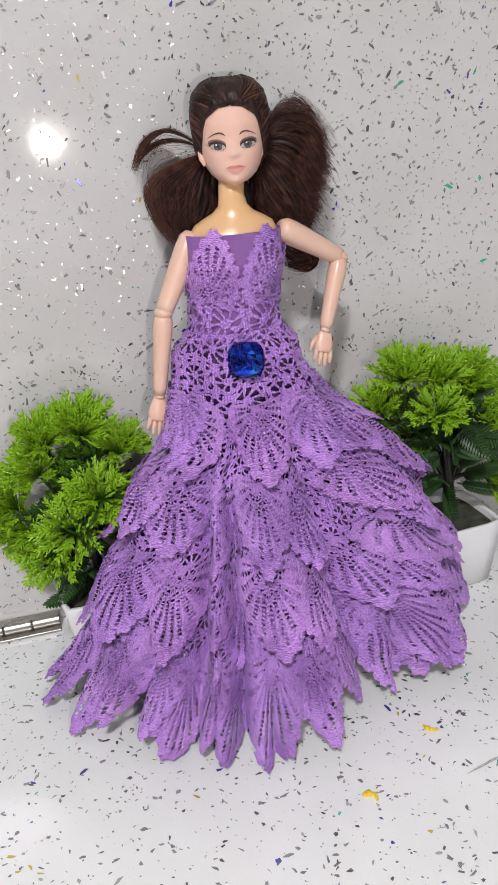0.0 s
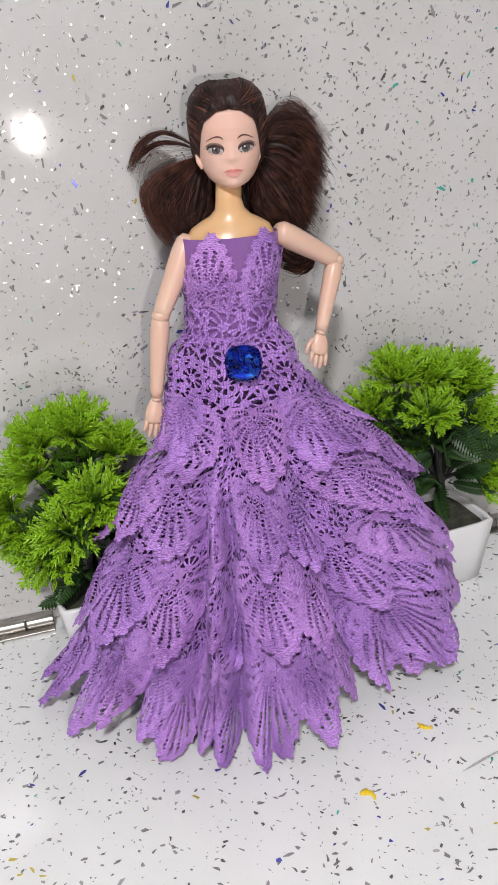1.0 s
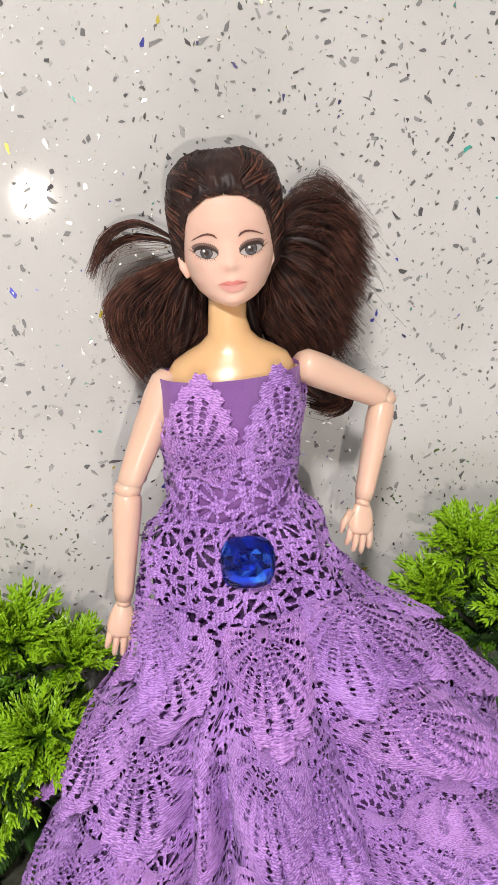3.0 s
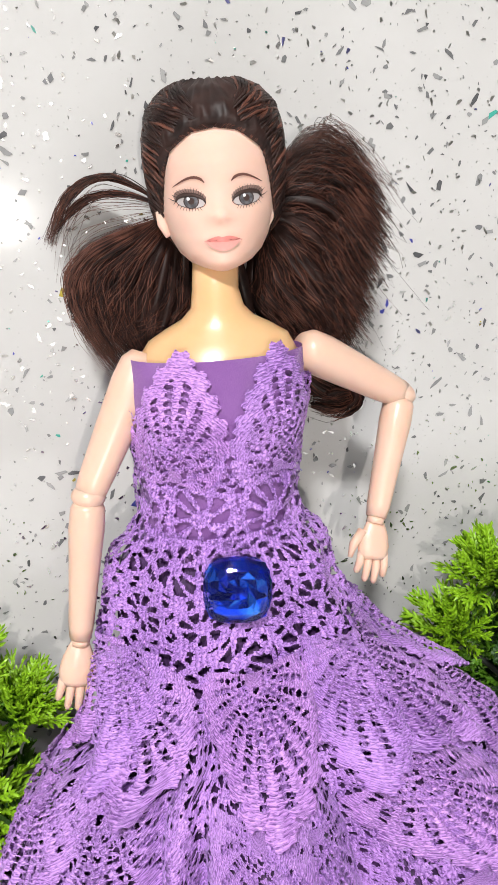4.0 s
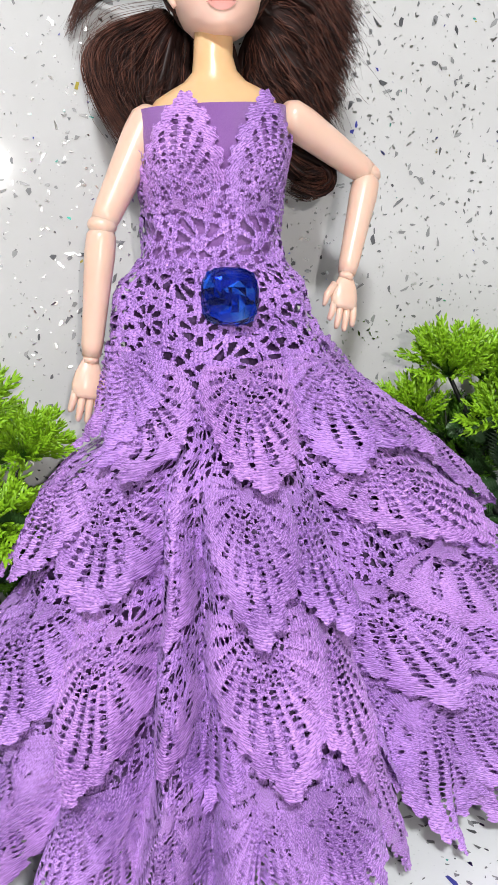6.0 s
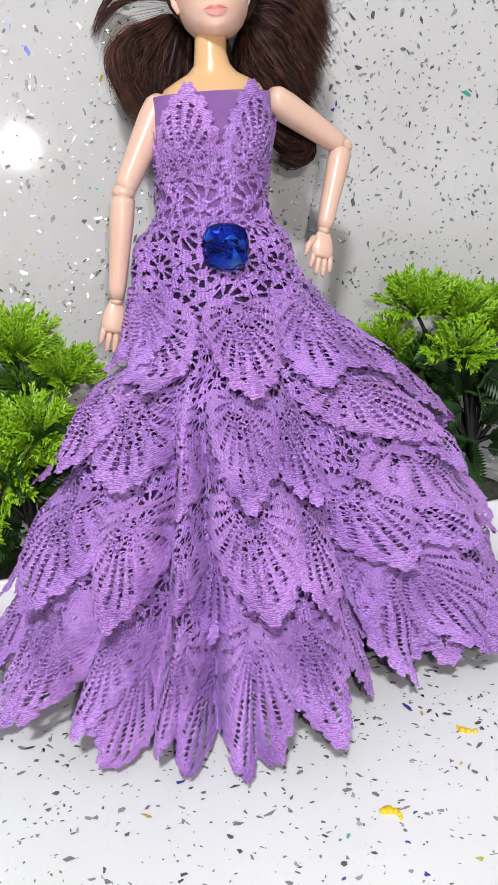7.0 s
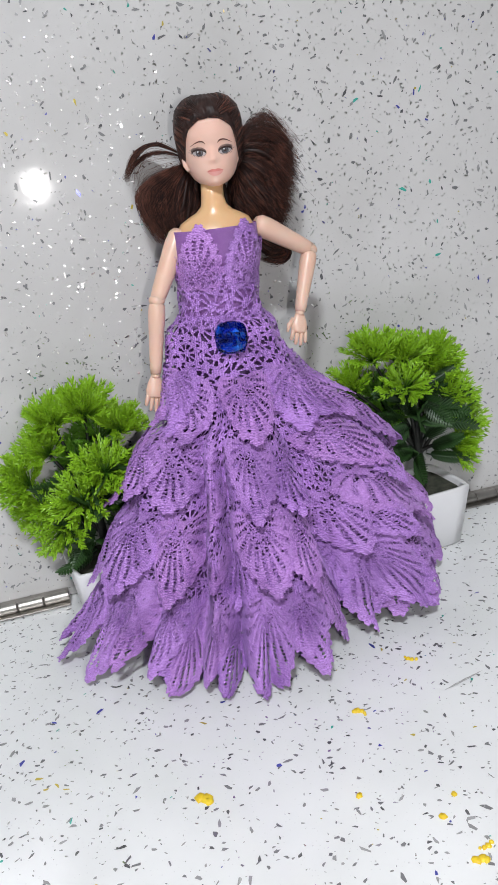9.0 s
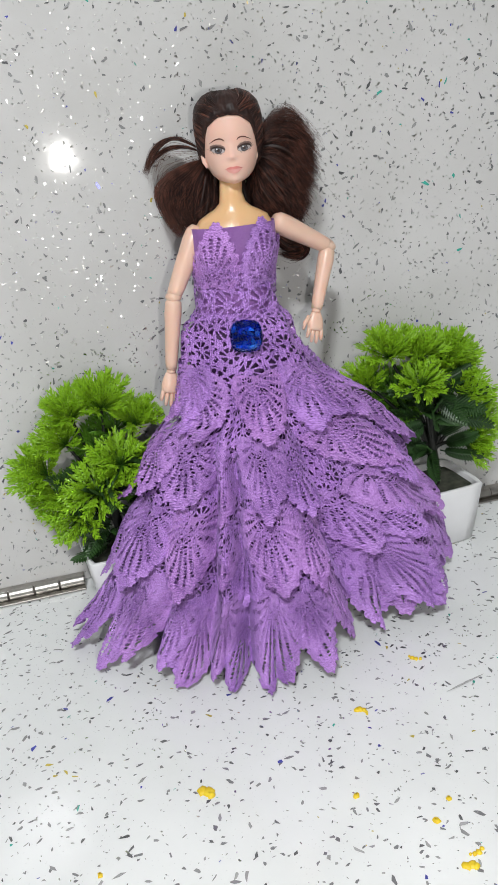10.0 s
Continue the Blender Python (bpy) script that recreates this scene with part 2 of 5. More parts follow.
def bm_mesh(name, bm, mat, smooth=False):
    me = bpy.data.meshes.new(name)
    bm.to_mesh(me)
    bm.free()
    me.materials.append(mat)
    me.polygons.foreach_set("use_smooth", [smooth] * len(me.polygons))
    return me


def box_mesh(name, lo, hi, mat, bevel=0.0):
    bm = bmesh.new()
    bmesh.ops.create_cube(bm, size=1)
    c, d = (Vector(lo) + Vector(hi)) / 2, Vector(hi) - Vector(lo)
    for v in bm.verts:
        v.co = Vector((v.co.x * d.x, v.co.y * d.y, v.co.z * d.z)) + c
    if bevel:
        bmesh.ops.bevel(bm, geom=bm.edges[:], offset=bevel, segments=3, affect="EDGES", profile=0.6)
    return bm_mesh(name, bm, mat)


def grid_faces(rows, cols, wrap=False, keep=None):
    """Quads of a rows x cols lattice of vertices; keep: mask of the cells that stay."""
    cc = cols if wrap else cols - 1
    i, j = np.meshgrid(np.arange(rows - 1), np.arange(cc), indexing="ij")
    a, b = i * cols + j, i * cols + (j + 1) % cols
    q = np.stack([a, b, b + cols, a + cols], -1)
    return q[keep] if keep is not None else q.reshape(-1, 4)


def tube(heap, pts, radii, mat, sides=8, flat=1.0, up=(0, -1, 0), caps=True):
    """A swept tube with round ends; flat squeezes it along up."""
    p = np.asarray(pts, float)
    n = len(p)
    d = np.gradient(p, axis=0)
    d /= np.linalg.norm(d, axis=1)[:, None] + 1e-12
    u = np.asarray(up, float) - d * (d @ np.asarray(up, float))[:, None]
    u /= np.linalg.norm(u, axis=1)[:, None] + 1e-9
    w = np.cross(d, u)
    a = np.arange(sides) * 2 * math.pi / sides
    r = np.broadcast_to(np.asarray(radii, float), (n,))[:, None, None]
    ring = p[:, None] + r * (np.cos(a)[None, :, None] * w[:, None] + flat * np.sin(a)[None, :, None] * u[:, None])
    f = grid_faces(n, sides, True).tolist()
    if caps:
        f += [list(range(sides))[::-1], [(n - 1) * sides + k for k in range(sides)]]
    t = np.repeat(np.linspace(0, 1, n), sides)
    heap.add(ring.reshape(-1, 3), f, mat, np.stack([np.tile(a / 6.28, n), t], -1))


def spline(ctrl, n):
    """A smooth curve through control points."""
    c = np.asarray(ctrl, float)
    c = np.vstack([2 * c[0] - c[1], c, 2 * c[-1] - c[-2]])
    t = np.linspace(0, len(c) - 3 - 1e-6, n)
    i = t.astype(int)
    t = (t - i)[:, None]
    a, b, d, e = c[i], c[i + 1], c[i + 2], c[i + 3]
    return 0.5 * (2 * b + (d - a) * t + (2 * a - 5 * b + 4 * d - e) * t**2 + (3 * b - a - 3 * d + e) * t**3)


# ---- the place: wall slab, worktop and room ----
def structure(name, me, label, category):
    ob = new(name, me)
    return tagged(ob, label, category, kind="structure")


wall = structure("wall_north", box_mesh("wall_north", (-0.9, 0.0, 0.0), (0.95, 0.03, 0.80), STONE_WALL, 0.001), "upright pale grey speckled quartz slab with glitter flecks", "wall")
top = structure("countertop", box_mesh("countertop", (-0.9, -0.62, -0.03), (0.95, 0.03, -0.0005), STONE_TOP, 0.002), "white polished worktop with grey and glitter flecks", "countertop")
structure("base_cabinet_wall", box_mesh("base_cabinet_wall", (-0.88, -0.58, -0.89), (0.93, 0.03, -0.031), PAINT), "plain painted base below the worktop", "wall")
structure("floor", box_mesh("floor", (-2.6, -3.2, -0.95), (2.6, 0.2, -0.90), FLOOR_TILE), "plain tiled room floor", "floor")
structure("ceiling", box_mesh("ceiling", (-2.6, -3.2, 1.70), (2.6, 0.2, 1.75), PAINT), "plain white ceiling", "ceiling")
structure("wall_back", box_mesh("wall_back", (-2.6, 0.10, -0.90), (2.6, 0.2, 1.70), PAINT), "plain painted wall behind the slab", "wall")
structure("wall_south", box_mesh("wall_south", (-2.6, -3.2, -0.90), (2.6, -3.1, 1.70), PAINT), "plain painted wall", "wall")
structure("wall_west", box_mesh("wall_west", (-2.6, -3.1, -0.90), (-2.5, 0.10, 1.70), PAINT), "plain painted wall", "wall")
structure("wall_east", box_mesh("wall_east", (2.5, -3.1, -0.90), (2.6, 0.10, 1.70), PAINT), "plain painted wall", "wall")

rng = np.random.default_rng(7)


def flecks(name, count, lo, hi, at, parent, lift, mat=None, label="grey and iridescent foil chips", scale=1.0):
    """Angular foil chips of many sizes, laid in the slab's face; at() turns plan coordinates into space."""
    h = Heap()
    for _ in range(count):
        c = lo + (hi - lo) * rng.random(2)
        size = scale * (0.00038 + 0.0012 * rng.random() ** 1.9)
        long, turn, k = 1 + 1.3 * rng.random() ** 1.5, rng.random() * 6.28, int(rng.integers(4, 7))
        ang = np.sort(rng.random(k) * 0.9 + np.arange(k)) * 6.28 / k
        rad = size * (0.55 + 0.6 * rng.random(k))
        x, y = rad * np.cos(ang) * long, rad * np.sin(ang) * 0.75
        px, py = c[0] + x * math.cos(turn) - y * math.sin(turn), c[1] + x * math.sin(turn) + y * math.cos(turn)
        h.add(at(px, py, lift + 0.00006 * rng.random()), [list(range(k))], mat or FLECK)
    return tagged(part(name, h.mesh(name, False), parent, label), kind="stuff")


flecks("wall_flecks", 10500, np.array([-0.34, 0.0]), np.array([0.42, 0.55]), lambda x, z, e: np.stack([x, np.full_like(x, -e), z], -1), wall, 0.0002)
flecks("counter_flecks", 10400, np.array([-0.34, -0.46]), np.array([0.42, 0.0]), lambda x, y, e: np.stack([x, y, np.full_like(x, e)], -1), top, -0.0003)
flecks("wall_glitter", 15000, np.array([-0.34, 0.0]), np.array([0.42, 0.55]), lambda x, z, e: np.stack([x, np.full_like(x, -e), z], -1), wall, 0.0003, GLITTER, "silver and gold glitter", 0.55)
flecks("counter_glitter", 3400, np.array([-0.34, -0.46]), np.array([0.42, 0.0]), lambda x, y, e: np.stack([x, y, np.full_like(x, e)], -1), top, -0.0002, GLITTER, "silver and gold glitter", 0.55)


PI = math.pi


# ---- hinges along the slab's foot ----
def hinge(x0, x1):
    e = thing("hinge", "brushed steel piano hinge where slab meets worktop", "hinge", (x0, -0.007, 0), "hinges at the slab's foot")
    part("leaf_plate", box_mesh("leaf_plate", (0, 0.0005, 0.0005), (x1 - x0, 0.0062, 0.0070), STEEL, 0.0004), e)
    part("lower_plate", box_mesh("lower_plate", (0, -0.007, 0.0), (x1 - x0, 0.004, 0.0012), STEEL, 0.0004), e)
    h = Heap()
    n = int((x1 - x0) / 0.0165)
    tube(h, [(0.0005, 0, 0.0042), (x1 - x0 - 0.0005, 0, 0.0042)], 0.0027, DARK_GAP, 12)
    part("pin", h.mesh("pin"), e, "dark hinge pin")
    h = Heap()
    w = (x1 - x0) / n - 0.0007
    tube(h, [(0, 0, 0), (0.0004, 0, 0), (0.0005, 0, 0), (w - 0.0005, 0, 0), (w - 0.0004, 0, 0), (w, 0, 0)], [0.0031, 0.0034, 0.0035, 0.0035, 0.0034, 0.0031], STEEL, 28)
    me = h.mesh("knuckle", False)
    for k in range(n):
        part("knuckle", me, e, m=pose(k * (x1 - x0) / n + 0.0006, 0, 0.0042))
    return e


hinge(-0.345, -0.0935)
hinge(0.172, 0.42)

# ---- crumbs and smears on the worktop ----
def crumb(x, y, shape, turn, size):
    h = Heap()
    for dx, dy, r in shape:
        n = 9
        a = np.arange(n) * 6.283 / n
        rr = r * (0.75 + 0.5 * rng.random(n))
        ring = [(dx + k * rr * np.cos(a), dy + k * rr * np.sin(a), z) for k, z in ((1.0, 0.0), (0.9, 0.0006), (0.5, 0.0011))]
        v = np.concatenate([np.stack([p, q, np.full(n, z)], -1) for p, q, z in ring])
        h.add(v, grid_faces(3, n, True).tolist() + [[2 * n + i for i in range(n)]], YELLOW)
    ob = new("yellow_crumb", h.mesh("yellow_crumb"))
    ob.matrix_basis = pose(x, y, -0.0005, 0, 0, turn) @ Matrix.Scale(size, 4)
    tagged(ob, "dried yellow scrap stuck on the white worktop", "crumb", "yellow scraps")


HOOK = [(-0.0022, 0.0012, 0.0016), (-0.0005, 0.0014, 0.0018), (0.0012, 0.0004, 0.0013), (0.002, -0.0012, 0.0010), (0.0022, -0.0026, 0.0007)]
BLOB = [(-0.001, 0.001, 0.0024), (0.0012, -0.0004, 0.0024), (0.0016, -0.0022, 0.0018)]
DOT = [(0, 0, 0.0016), (0.0008, 0.0004, 0.0012)]
STREAK = [(-0.003, 0.0012, 0.0007), (-0.0015, 0.0, 0.0013), (0.0005, -0.0008, 0.0014), (0.0028, -0.0010, 0.0010)]
for c in [(0.076, -0.160, STREAK, -20, 1.0), (0.034, -0.189, HOOK, -10, 1.0), (-0.051, -0.214, BLOB, 0, 1.15), (0.012, -0.239, DOT, 0, 0.9), (0.049, -0.254, DOT, 40, 0.8),
          (0.039, -0.263, DOT, 90, 1.0), (0.0415, -0.287, BLOB, 30, 0.85), (0.047, -0.282, STREAK, 30, 0.9), (-0.101, -0.243, DOT, 70, 0.8)]:
    crumb(*c)


def smear(x, y, turn, length):
    h = Heap()
    t = np.linspace(-1, 1, 14)
    w = 0.0007 * (1 - t**2) * (0.7 + 0.5 * rng.random(14))
    v = np.concatenate([np.stack([t * length / 2, w, np.full(14, 0.0001)], -1), np.stack([t * length / 2, -w, np.full(14, 0.0001)], -1)])
    h.add(v, [[i + 14, i + 15, i + 1, i] for i in range(13)], SMUDGE)
    part("smear", h.mesh("smear"), top, "faint grey smear", pose(x, y, 0, 0, 0, turn))


smear(0.091, -0.1885, 14, 0.026)


# ---- the doll: one mesh ----
def doll():
    h = Heap()
    a = np.arange(32) * 2 * math.pi / 32

    def stack(rows, mat, yf=None):
        v = np.concatenate([np.stack([cx + rx * np.cos(a), cy + np.where(np.sin(a) < 0, rf, rb) * np.sin(a), np.full(32, z)], -1) for z, cx, cy, rx, rf, rb in rows])
        n = len(rows)
        h.add(v, grid_faces(n, 32, True).tolist() + [list(range(32))[::-1], [(n - 1) * 32 + i for i in range(32)]], mat)

    # legs, hidden by the gown, stand on the worktop
    for sx in (0.012, 0.032):
        tube(h, spline([(sx, -0.044, 0.0), (sx, -0.046, 0.06), (sx + 0.001, -0.047, 0.10), (0.022 + (sx - 0.022) * 0.8, -0.047, 0.16)], 12), np.linspace(0.006, 0.0115, 12), ARM_SKIN, 12)
    # torso, shoulders and neck
    rows = [(0.150, 0.022, -0.047, 0.022, 0.016, 0.016), (0.165, 0.022, -0.047, 0.0205, 0.015, 0.014), (0.185, 0.0235, -0.047, 0.0185, 0.0145, 0.012), (0.205, 0.025, -0.047, 0.0205, 0.0155, 0.012),
            (0.218, 0.026, -0.046, 0.0222, 0.0140, 0.012), (0.2255, 0.0265, -0.0450, 0.0215, 0.0120, 0.0110), (0.2295, 0.0270, -0.0440, 0.0190, 0.0105, 0.0100), (0.2322, 0.0272, -0.0435, 0.0145, 0.0090, 0.0090),
            (0.2345, 0.0273, -0.0435, 0.0100, 0.0078, 0.0080), (0.2375, 0.0274, -0.0435, 0.0072, 0.0068, 0.0070), (0.242, 0.0272, -0.0430, 0.0063, 0.0063, 0.0064), (0.256, 0.0285, -0.0400, 0.0061, 0.0062, 0.0062)]
    stack(rows, NECK_SKIN)
    dx, dy = h.v[-1][:, 0] - 0.0265, h.v[-1][:, 1] + 0.045
    h.v[-1][:, 0], h.v[-1][:, 1] = 0.0265 + 0.982 * dx + 0.189 * dy, -0.045 - 0.189 * dx + 0.982 * dy
    # head
    mark = len(h.v)
    hz = [0.2474, 0.2482, 0.2495, 0.252, 0.256, 0.262, 0.268, 0.274, 0.280, 0.286, 0.290, 0.2925]
    hx = [0.0026, 0.0052, 0.0074, 0.0097, 0.0116, 0.0130, 0.0133, 0.0137, 0.0135, 0.0120, 0.0085, 0.003]
    hf = [0.0150, 0.0166, 0.0176, 0.0182, 0.0186, 0.0188, 0.0184, 0.0190, 0.0182, 0.0146, 0.0095, 0.003]
    hb = [0.004, 0.006, 0.008, 0.010, 0.013, 0.015, 0.016, 0.0165, 0.016, 0.0145, 0.010, 0.003]
    hx = [v * 1.145 for v in hx]
    cx, cy = 0.0313, -0.0370

    def nose(x, z):
        d = (x - cx) / 0.0016
        ridge = 0.0016 * np.exp(-d**2) * np.clip((0.2695 - z) / 0.008, 0, 1) * (z > 0.2600)
        tip = 0.0021 * np.exp(-((x - cx) / 0.0021) ** 2 - ((z - 0.2612) / 0.0017) ** 2)
        lips = 0.0009 * np.exp(-((x - cx) / 0.0035) ** 2 - ((z - 0.2555) / 0.0020) ** 2)
        chin = 0.0008 * np.exp(-((x - cx) / 0.0035) ** 2 - ((z - 0.2500) / 0.0018) ** 2)
        sock = sum(-0.0008 * np.exp(-((x - cx - s * 0.0064) / 0.0036) ** 2 - ((z - 0.2672) / 0.0024) ** 2) for s in (-1, 1))
        cheek = sum(0.0005 * np.exp(-((x - cx - s * 0.0075) / 0.003) ** 2 - ((z - 0.2595) / 0.003) ** 2) for s in (-1, 1))
        return np.maximum(ridge, tip) + lips + chin + sock + cheek

    def front(x, z):
        r = np.clip(1 - ((x - cx) / np.interp(z, hz, hx)) ** 2, 0, 1)
        return cy - np.interp(z, hz, hf) * r**0.42 - nose(x, z) * (r > 0.05)

    m = 56
    b = np.arange(m) * 2 * math.pi / m
    zs = np.concatenate([np.linspace(0.2474, 0.2495, 5), np.linspace(0.2502, 0.286, 60), np.linspace(0.287, 0.2925, 8)])
    v = []
    for z in zs:
        x = cx + np.interp(z, hz, hx) * np.cos(b)
        s = np.sin(b)
        yf = cy - np.interp(z, hz, hf) * np.abs(s) ** 0.84 - nose(x, z) * (s < -0.2)
        v.append(np.stack([x, np.where(s < 0, yf, cy + np.interp(z, hz, hb) * s), np.full(m, z)], -1))
    n = len(zs)
    h.add(np.concatenate(v), grid_faces(n, m, True).tolist() + [list(range(m))[::-1], [(n - 1) * m + i for i in range(m)]], FACE_SKIN)
    # ears
    for s in (-1, 1):
        o = 0.0002 if s < 0 else -0.0016
        tube(h, [(cx + s * (0.0136 + o), cy - 0.0065, 0.2632), (cx + s * (0.0150 + o), cy - 0.0055, 0.2624), (cx + s * (0.0148 + o), cy - 0.0060, 0.2598), (cx + s * (0.0134 + o), cy - 0.0070, 0.2566)], [0.0008, 0.0014, 0.0013, 0.0008], FACE_SKIN, 10, 0.7)

    # painted features, laid on the face
    def paint(outline_x, outline_z, mat, lift):
        ox, oz = np.asarray(outline_x), np.asarray(outline_z)
        mx, mz = ox.mean(), oz.mean()
        k = len(ox)
        pts = [np.stack([mx + f * (ox - mx), mz + f * (oz - mz)], -1) for f in (1.0, 0.66, 0.33)] + [np.array([[mx, mz]])]
        p = np.concatenate(pts)
        vv = np.stack([p[:, 0], front(p[:, 0], p[:, 1]) - lift, p[:, 1]], -1)
        f = grid_faces(3, k, True).tolist() + [[2 * k + i, 2 * k + (i + 1) % k, 3 * k] for i in range(k)]
        h.add(vv, f, mat)

    def paint_strip(px, pz, half):
        """A thin painted stroke that follows the brow."""
        x2, z2 = np.concatenate([px, px]), np.concatenate([pz + half, pz - half])
        k = len(px)
        h.add(np.stack([x2, front(x2, z2) - 0.00025, z2], -1), [[i, i + 1, k + i + 1, k + i] for i in range(k - 1)], BROW_BROWN)

    t = np.linspace(0, 2 * math.pi, 25)[:-1]
    for s in (-1, 1):
        ex, ez = cx + s * 0.0070, 0.2650
        # smoky lid, white, iris, pupil and catch-light
        paint(ex + s * 0.0002 + 0.0041 * np.cos(t), ez + 0.0010 + 0.0021 * np.sin(t) + 0.0005 * s * np.cos(t), SHADOW_PAINT, 0.0001)
        paint(ex + 0.0034 * np.cos(t), ez + np.where(np.sin(t) > 0, 0.0017, 0.0014) * np.sin(t) + 0.0004 * s * np.cos(t), EYE_WHITE, 0.0002)
        paint(ex - s * 0.0001 + 0.00195 * np.cos(t), ez + 0.0002 + 0.0018 * np.sin(t), BROW, 0.0003)
        paint(ex - s * 0.0001 + 0.00165 * np.cos(t), ez + 0.0001 + 0.0015 * np.sin(t), IRIS, 0.0004)
        paint(ex - s * 0.0001 + 0.0008 * np.cos(t), ez + 0.0002 + 0.0008 * np.sin(t), BROW, 0.0005)
        paint(ex - 0.0006 + 0.0004 * np.cos(t), ez + 0.0008 + 0.0004 * np.sin(t), EYE_GLINT, 0.0006)
        u = np.linspace(-1, 1, 15)
        bow = np.sqrt(np.clip(1 - u**2, 0, 1))
        lx = ex + 0.0037 * u
        lz = ez + 0.0017 * bow + 0.0004 * s * u
        tube(h, np.stack([lx, front(lx, lz) - 0.0002, lz], -1), 0.00014 + 0.00040 * bow + 0.00014 * np.clip(s * u, 0, 1), BROW, 6)
        lz2 = ez - 0.0014 * bow + 0.0004 * s * u
        tube(h, np.stack([lx, front(lx, lz2) - 0.0001, lz2], -1), 0.00008, LASH, 5)
        for q in np.linspace(-0.95, 1.05, 15):
            x0, z0 = ex + s * 0.0037 * q, ez + 0.0021 * math.sqrt(max(0, 1 - q * q)) + 0.0004 * q
            x1, z1 = x0 + s * (0.0002 + 0.0015 * max(q, -0.4)), z0 + 0.0015 - 0.0006 * abs(q)
            g = np.array([[x0, z0], [(x0 + x1) / 2 + s * 0.0001, (z0 + z1) / 2], [x1, z1]])
            tube(h, np.stack([g[:, 0], front(g[:, 0], g[:, 1]) - np.array([0.0002, 0.0003, 0.0004]), g[:, 1]], -1), [0.00011, 0.00008, 0.00002], LASH, 4)
        for q in np.linspace(-0.6, 1.0, 10):
            x0, z0 = ex + s * 0.0037 * q, ez - 0.0015 * math.sqrt(max(0, 1 - q * q)) + 0.0004 * q
            g = np.array([[x0, z0], [x0 + s * 0.0004 * q, z0 - 0.0004], [x0 + s * 0.0008 * q, z0 - 0.0008]])
            tube(h, np.stack([g[:, 0], front(g[:, 0], g[:, 1]) - 0.0002, g[:, 1]], -1), [0.00008, 0.00006, 0.00002], LASH, 4)
        bu = np.linspace(0, 1, 14)
        bx = cx + s * (0.0033 + 0.0080 * bu)
        bz = 0.2694 + 0.0016 * np.sin(PI * bu**0.75) - 0.0006 * bu
        th = 0.00034 * (1 - bu) ** 0.5 * np.clip(bu * 8 + 0.4, 0, 1) + 0.00005
        paint_strip(bx, bz, th)
    u = np.linspace(-1, 1, 17)
    mz = 0.2549
    up = mz + 0.0017 * (1 - u**2) ** 0.9 * (1 - 0.22 * np.exp(-(u / 0.16) ** 2)) + 0.0003 * u**2
    mid = mz + 0.0001 + 0.0004 * u**2
    low = mz - 0.0021 * (1 - u**2) ** 0.8 + 0.0003 * u**2
    x = cx + 0.0003 + 0.0047 * u
    paint(np.concatenate([x, x[::-1]]), np.concatenate([up, mid[::-1]]), LIP, 0.0004)
    paint(np.concatenate([x * 0.92 + 0.08 * x.mean(), (x * 0.92 + 0.08 * x.mean())[::-1]]), np.concatenate([mid, low[::-1]]), LIP_LIGHT, 0.0005)

    face_end = len(h.v)
    # arms with ball elbows, wrists and open palms
    def arm(sh, el, wr, tip, side):
        sh, el, wr, tip = (np.array(p, float) for p in (sh, el, wr, tip))
        tube(h, spline([sh, sh * 0.7 + el * 0.3, sh * 0.35 + el * 0.65, el], 14), np.interp(np.linspace(0, 1, 14), [0, 0.06, 0.25, 0.55, 0.9, 1], [0.0038, 0.0056, 0.0061, 0.0055, 0.0046, 0.0040]), ARM_SKIN, 18)
        d = (wr - el) / np.linalg.norm(wr - el)
        tube(h, [el - d * 0.0044 + d * k for k in np.linspace(0, 0.0088, 9)], 0.0045 * np.sin(np.linspace(0.12, 3.02, 9)) + 0.0002, ARM_SKIN, 16)
        tube(h, spline([el + d * 0.0012, el * 0.75 + wr * 0.25, el * 0.4 + wr * 0.6, wr], 14), np.interp(np.linspace(0, 1, 14), [0, 0.05, 0.3, 0.7, 0.97, 1], [0.0036, 0.0046, 0.0049, 0.0040, 0.0034, 0.0030]), ARM_SKIN, 18)
        tube(h, [wr, wr + d * 0.002], 0.0026, ARM_SKIN, 12)
        e = (tip - wr) / np.linalg.norm(tip - wr)
        w = np.cross(e, (0, -1, 0))
        w /= np.linalg.norm(w)
        L = np.linalg.norm(tip - wr)
        tube(h, [wr + e * L * k for k in (0.06, 0.12, 0.25, 0.42, 0.56, 0.62)], [0.0026, 0.0032, 0.0043, 0.0050, 0.0047, 0.0036], ARM_SKIN, 14, 0.5)
        for k, (o, ln) in enumerate(((-0.0036, 0.9), (-0.0013, 1.0), (0.0011, 0.98), (0.0034, 0.86))):
            p0, p1 = wr + e * L * 0.5 + w * o, wr + e * L * ln + w * o * 1.25 + np.array([0, 0.0012, 0])
            tube(h, [p0, p0 * 0.5 + p1 * 0.5 + np.array([0, -0.0006, 0]), p1 * 0.9 + p0 * 0.1, p1], [0.0013, 0.00125, 0.00105, 0.0005], ARM_SKIN, 8)
        p0, p1 = wr + e * L * 0.22 + w * side * 0.0038, wr + e * L * 0.62 + w * side * 0.0072
        tube(h, [p0, p0 * 0.5 + p1 * 0.5 + w * side * 0.0008, p1], [0.0016, 0.0014, 0.0007], ARM_SKIN, 8)

    arm((0.0070, -0.0415, 0.2262), (-0.0130, -0.0510, 0.1917), (-0.0203, -0.0530, 0.1515), (-0.0255, -0.0565, 0.1305), -1)
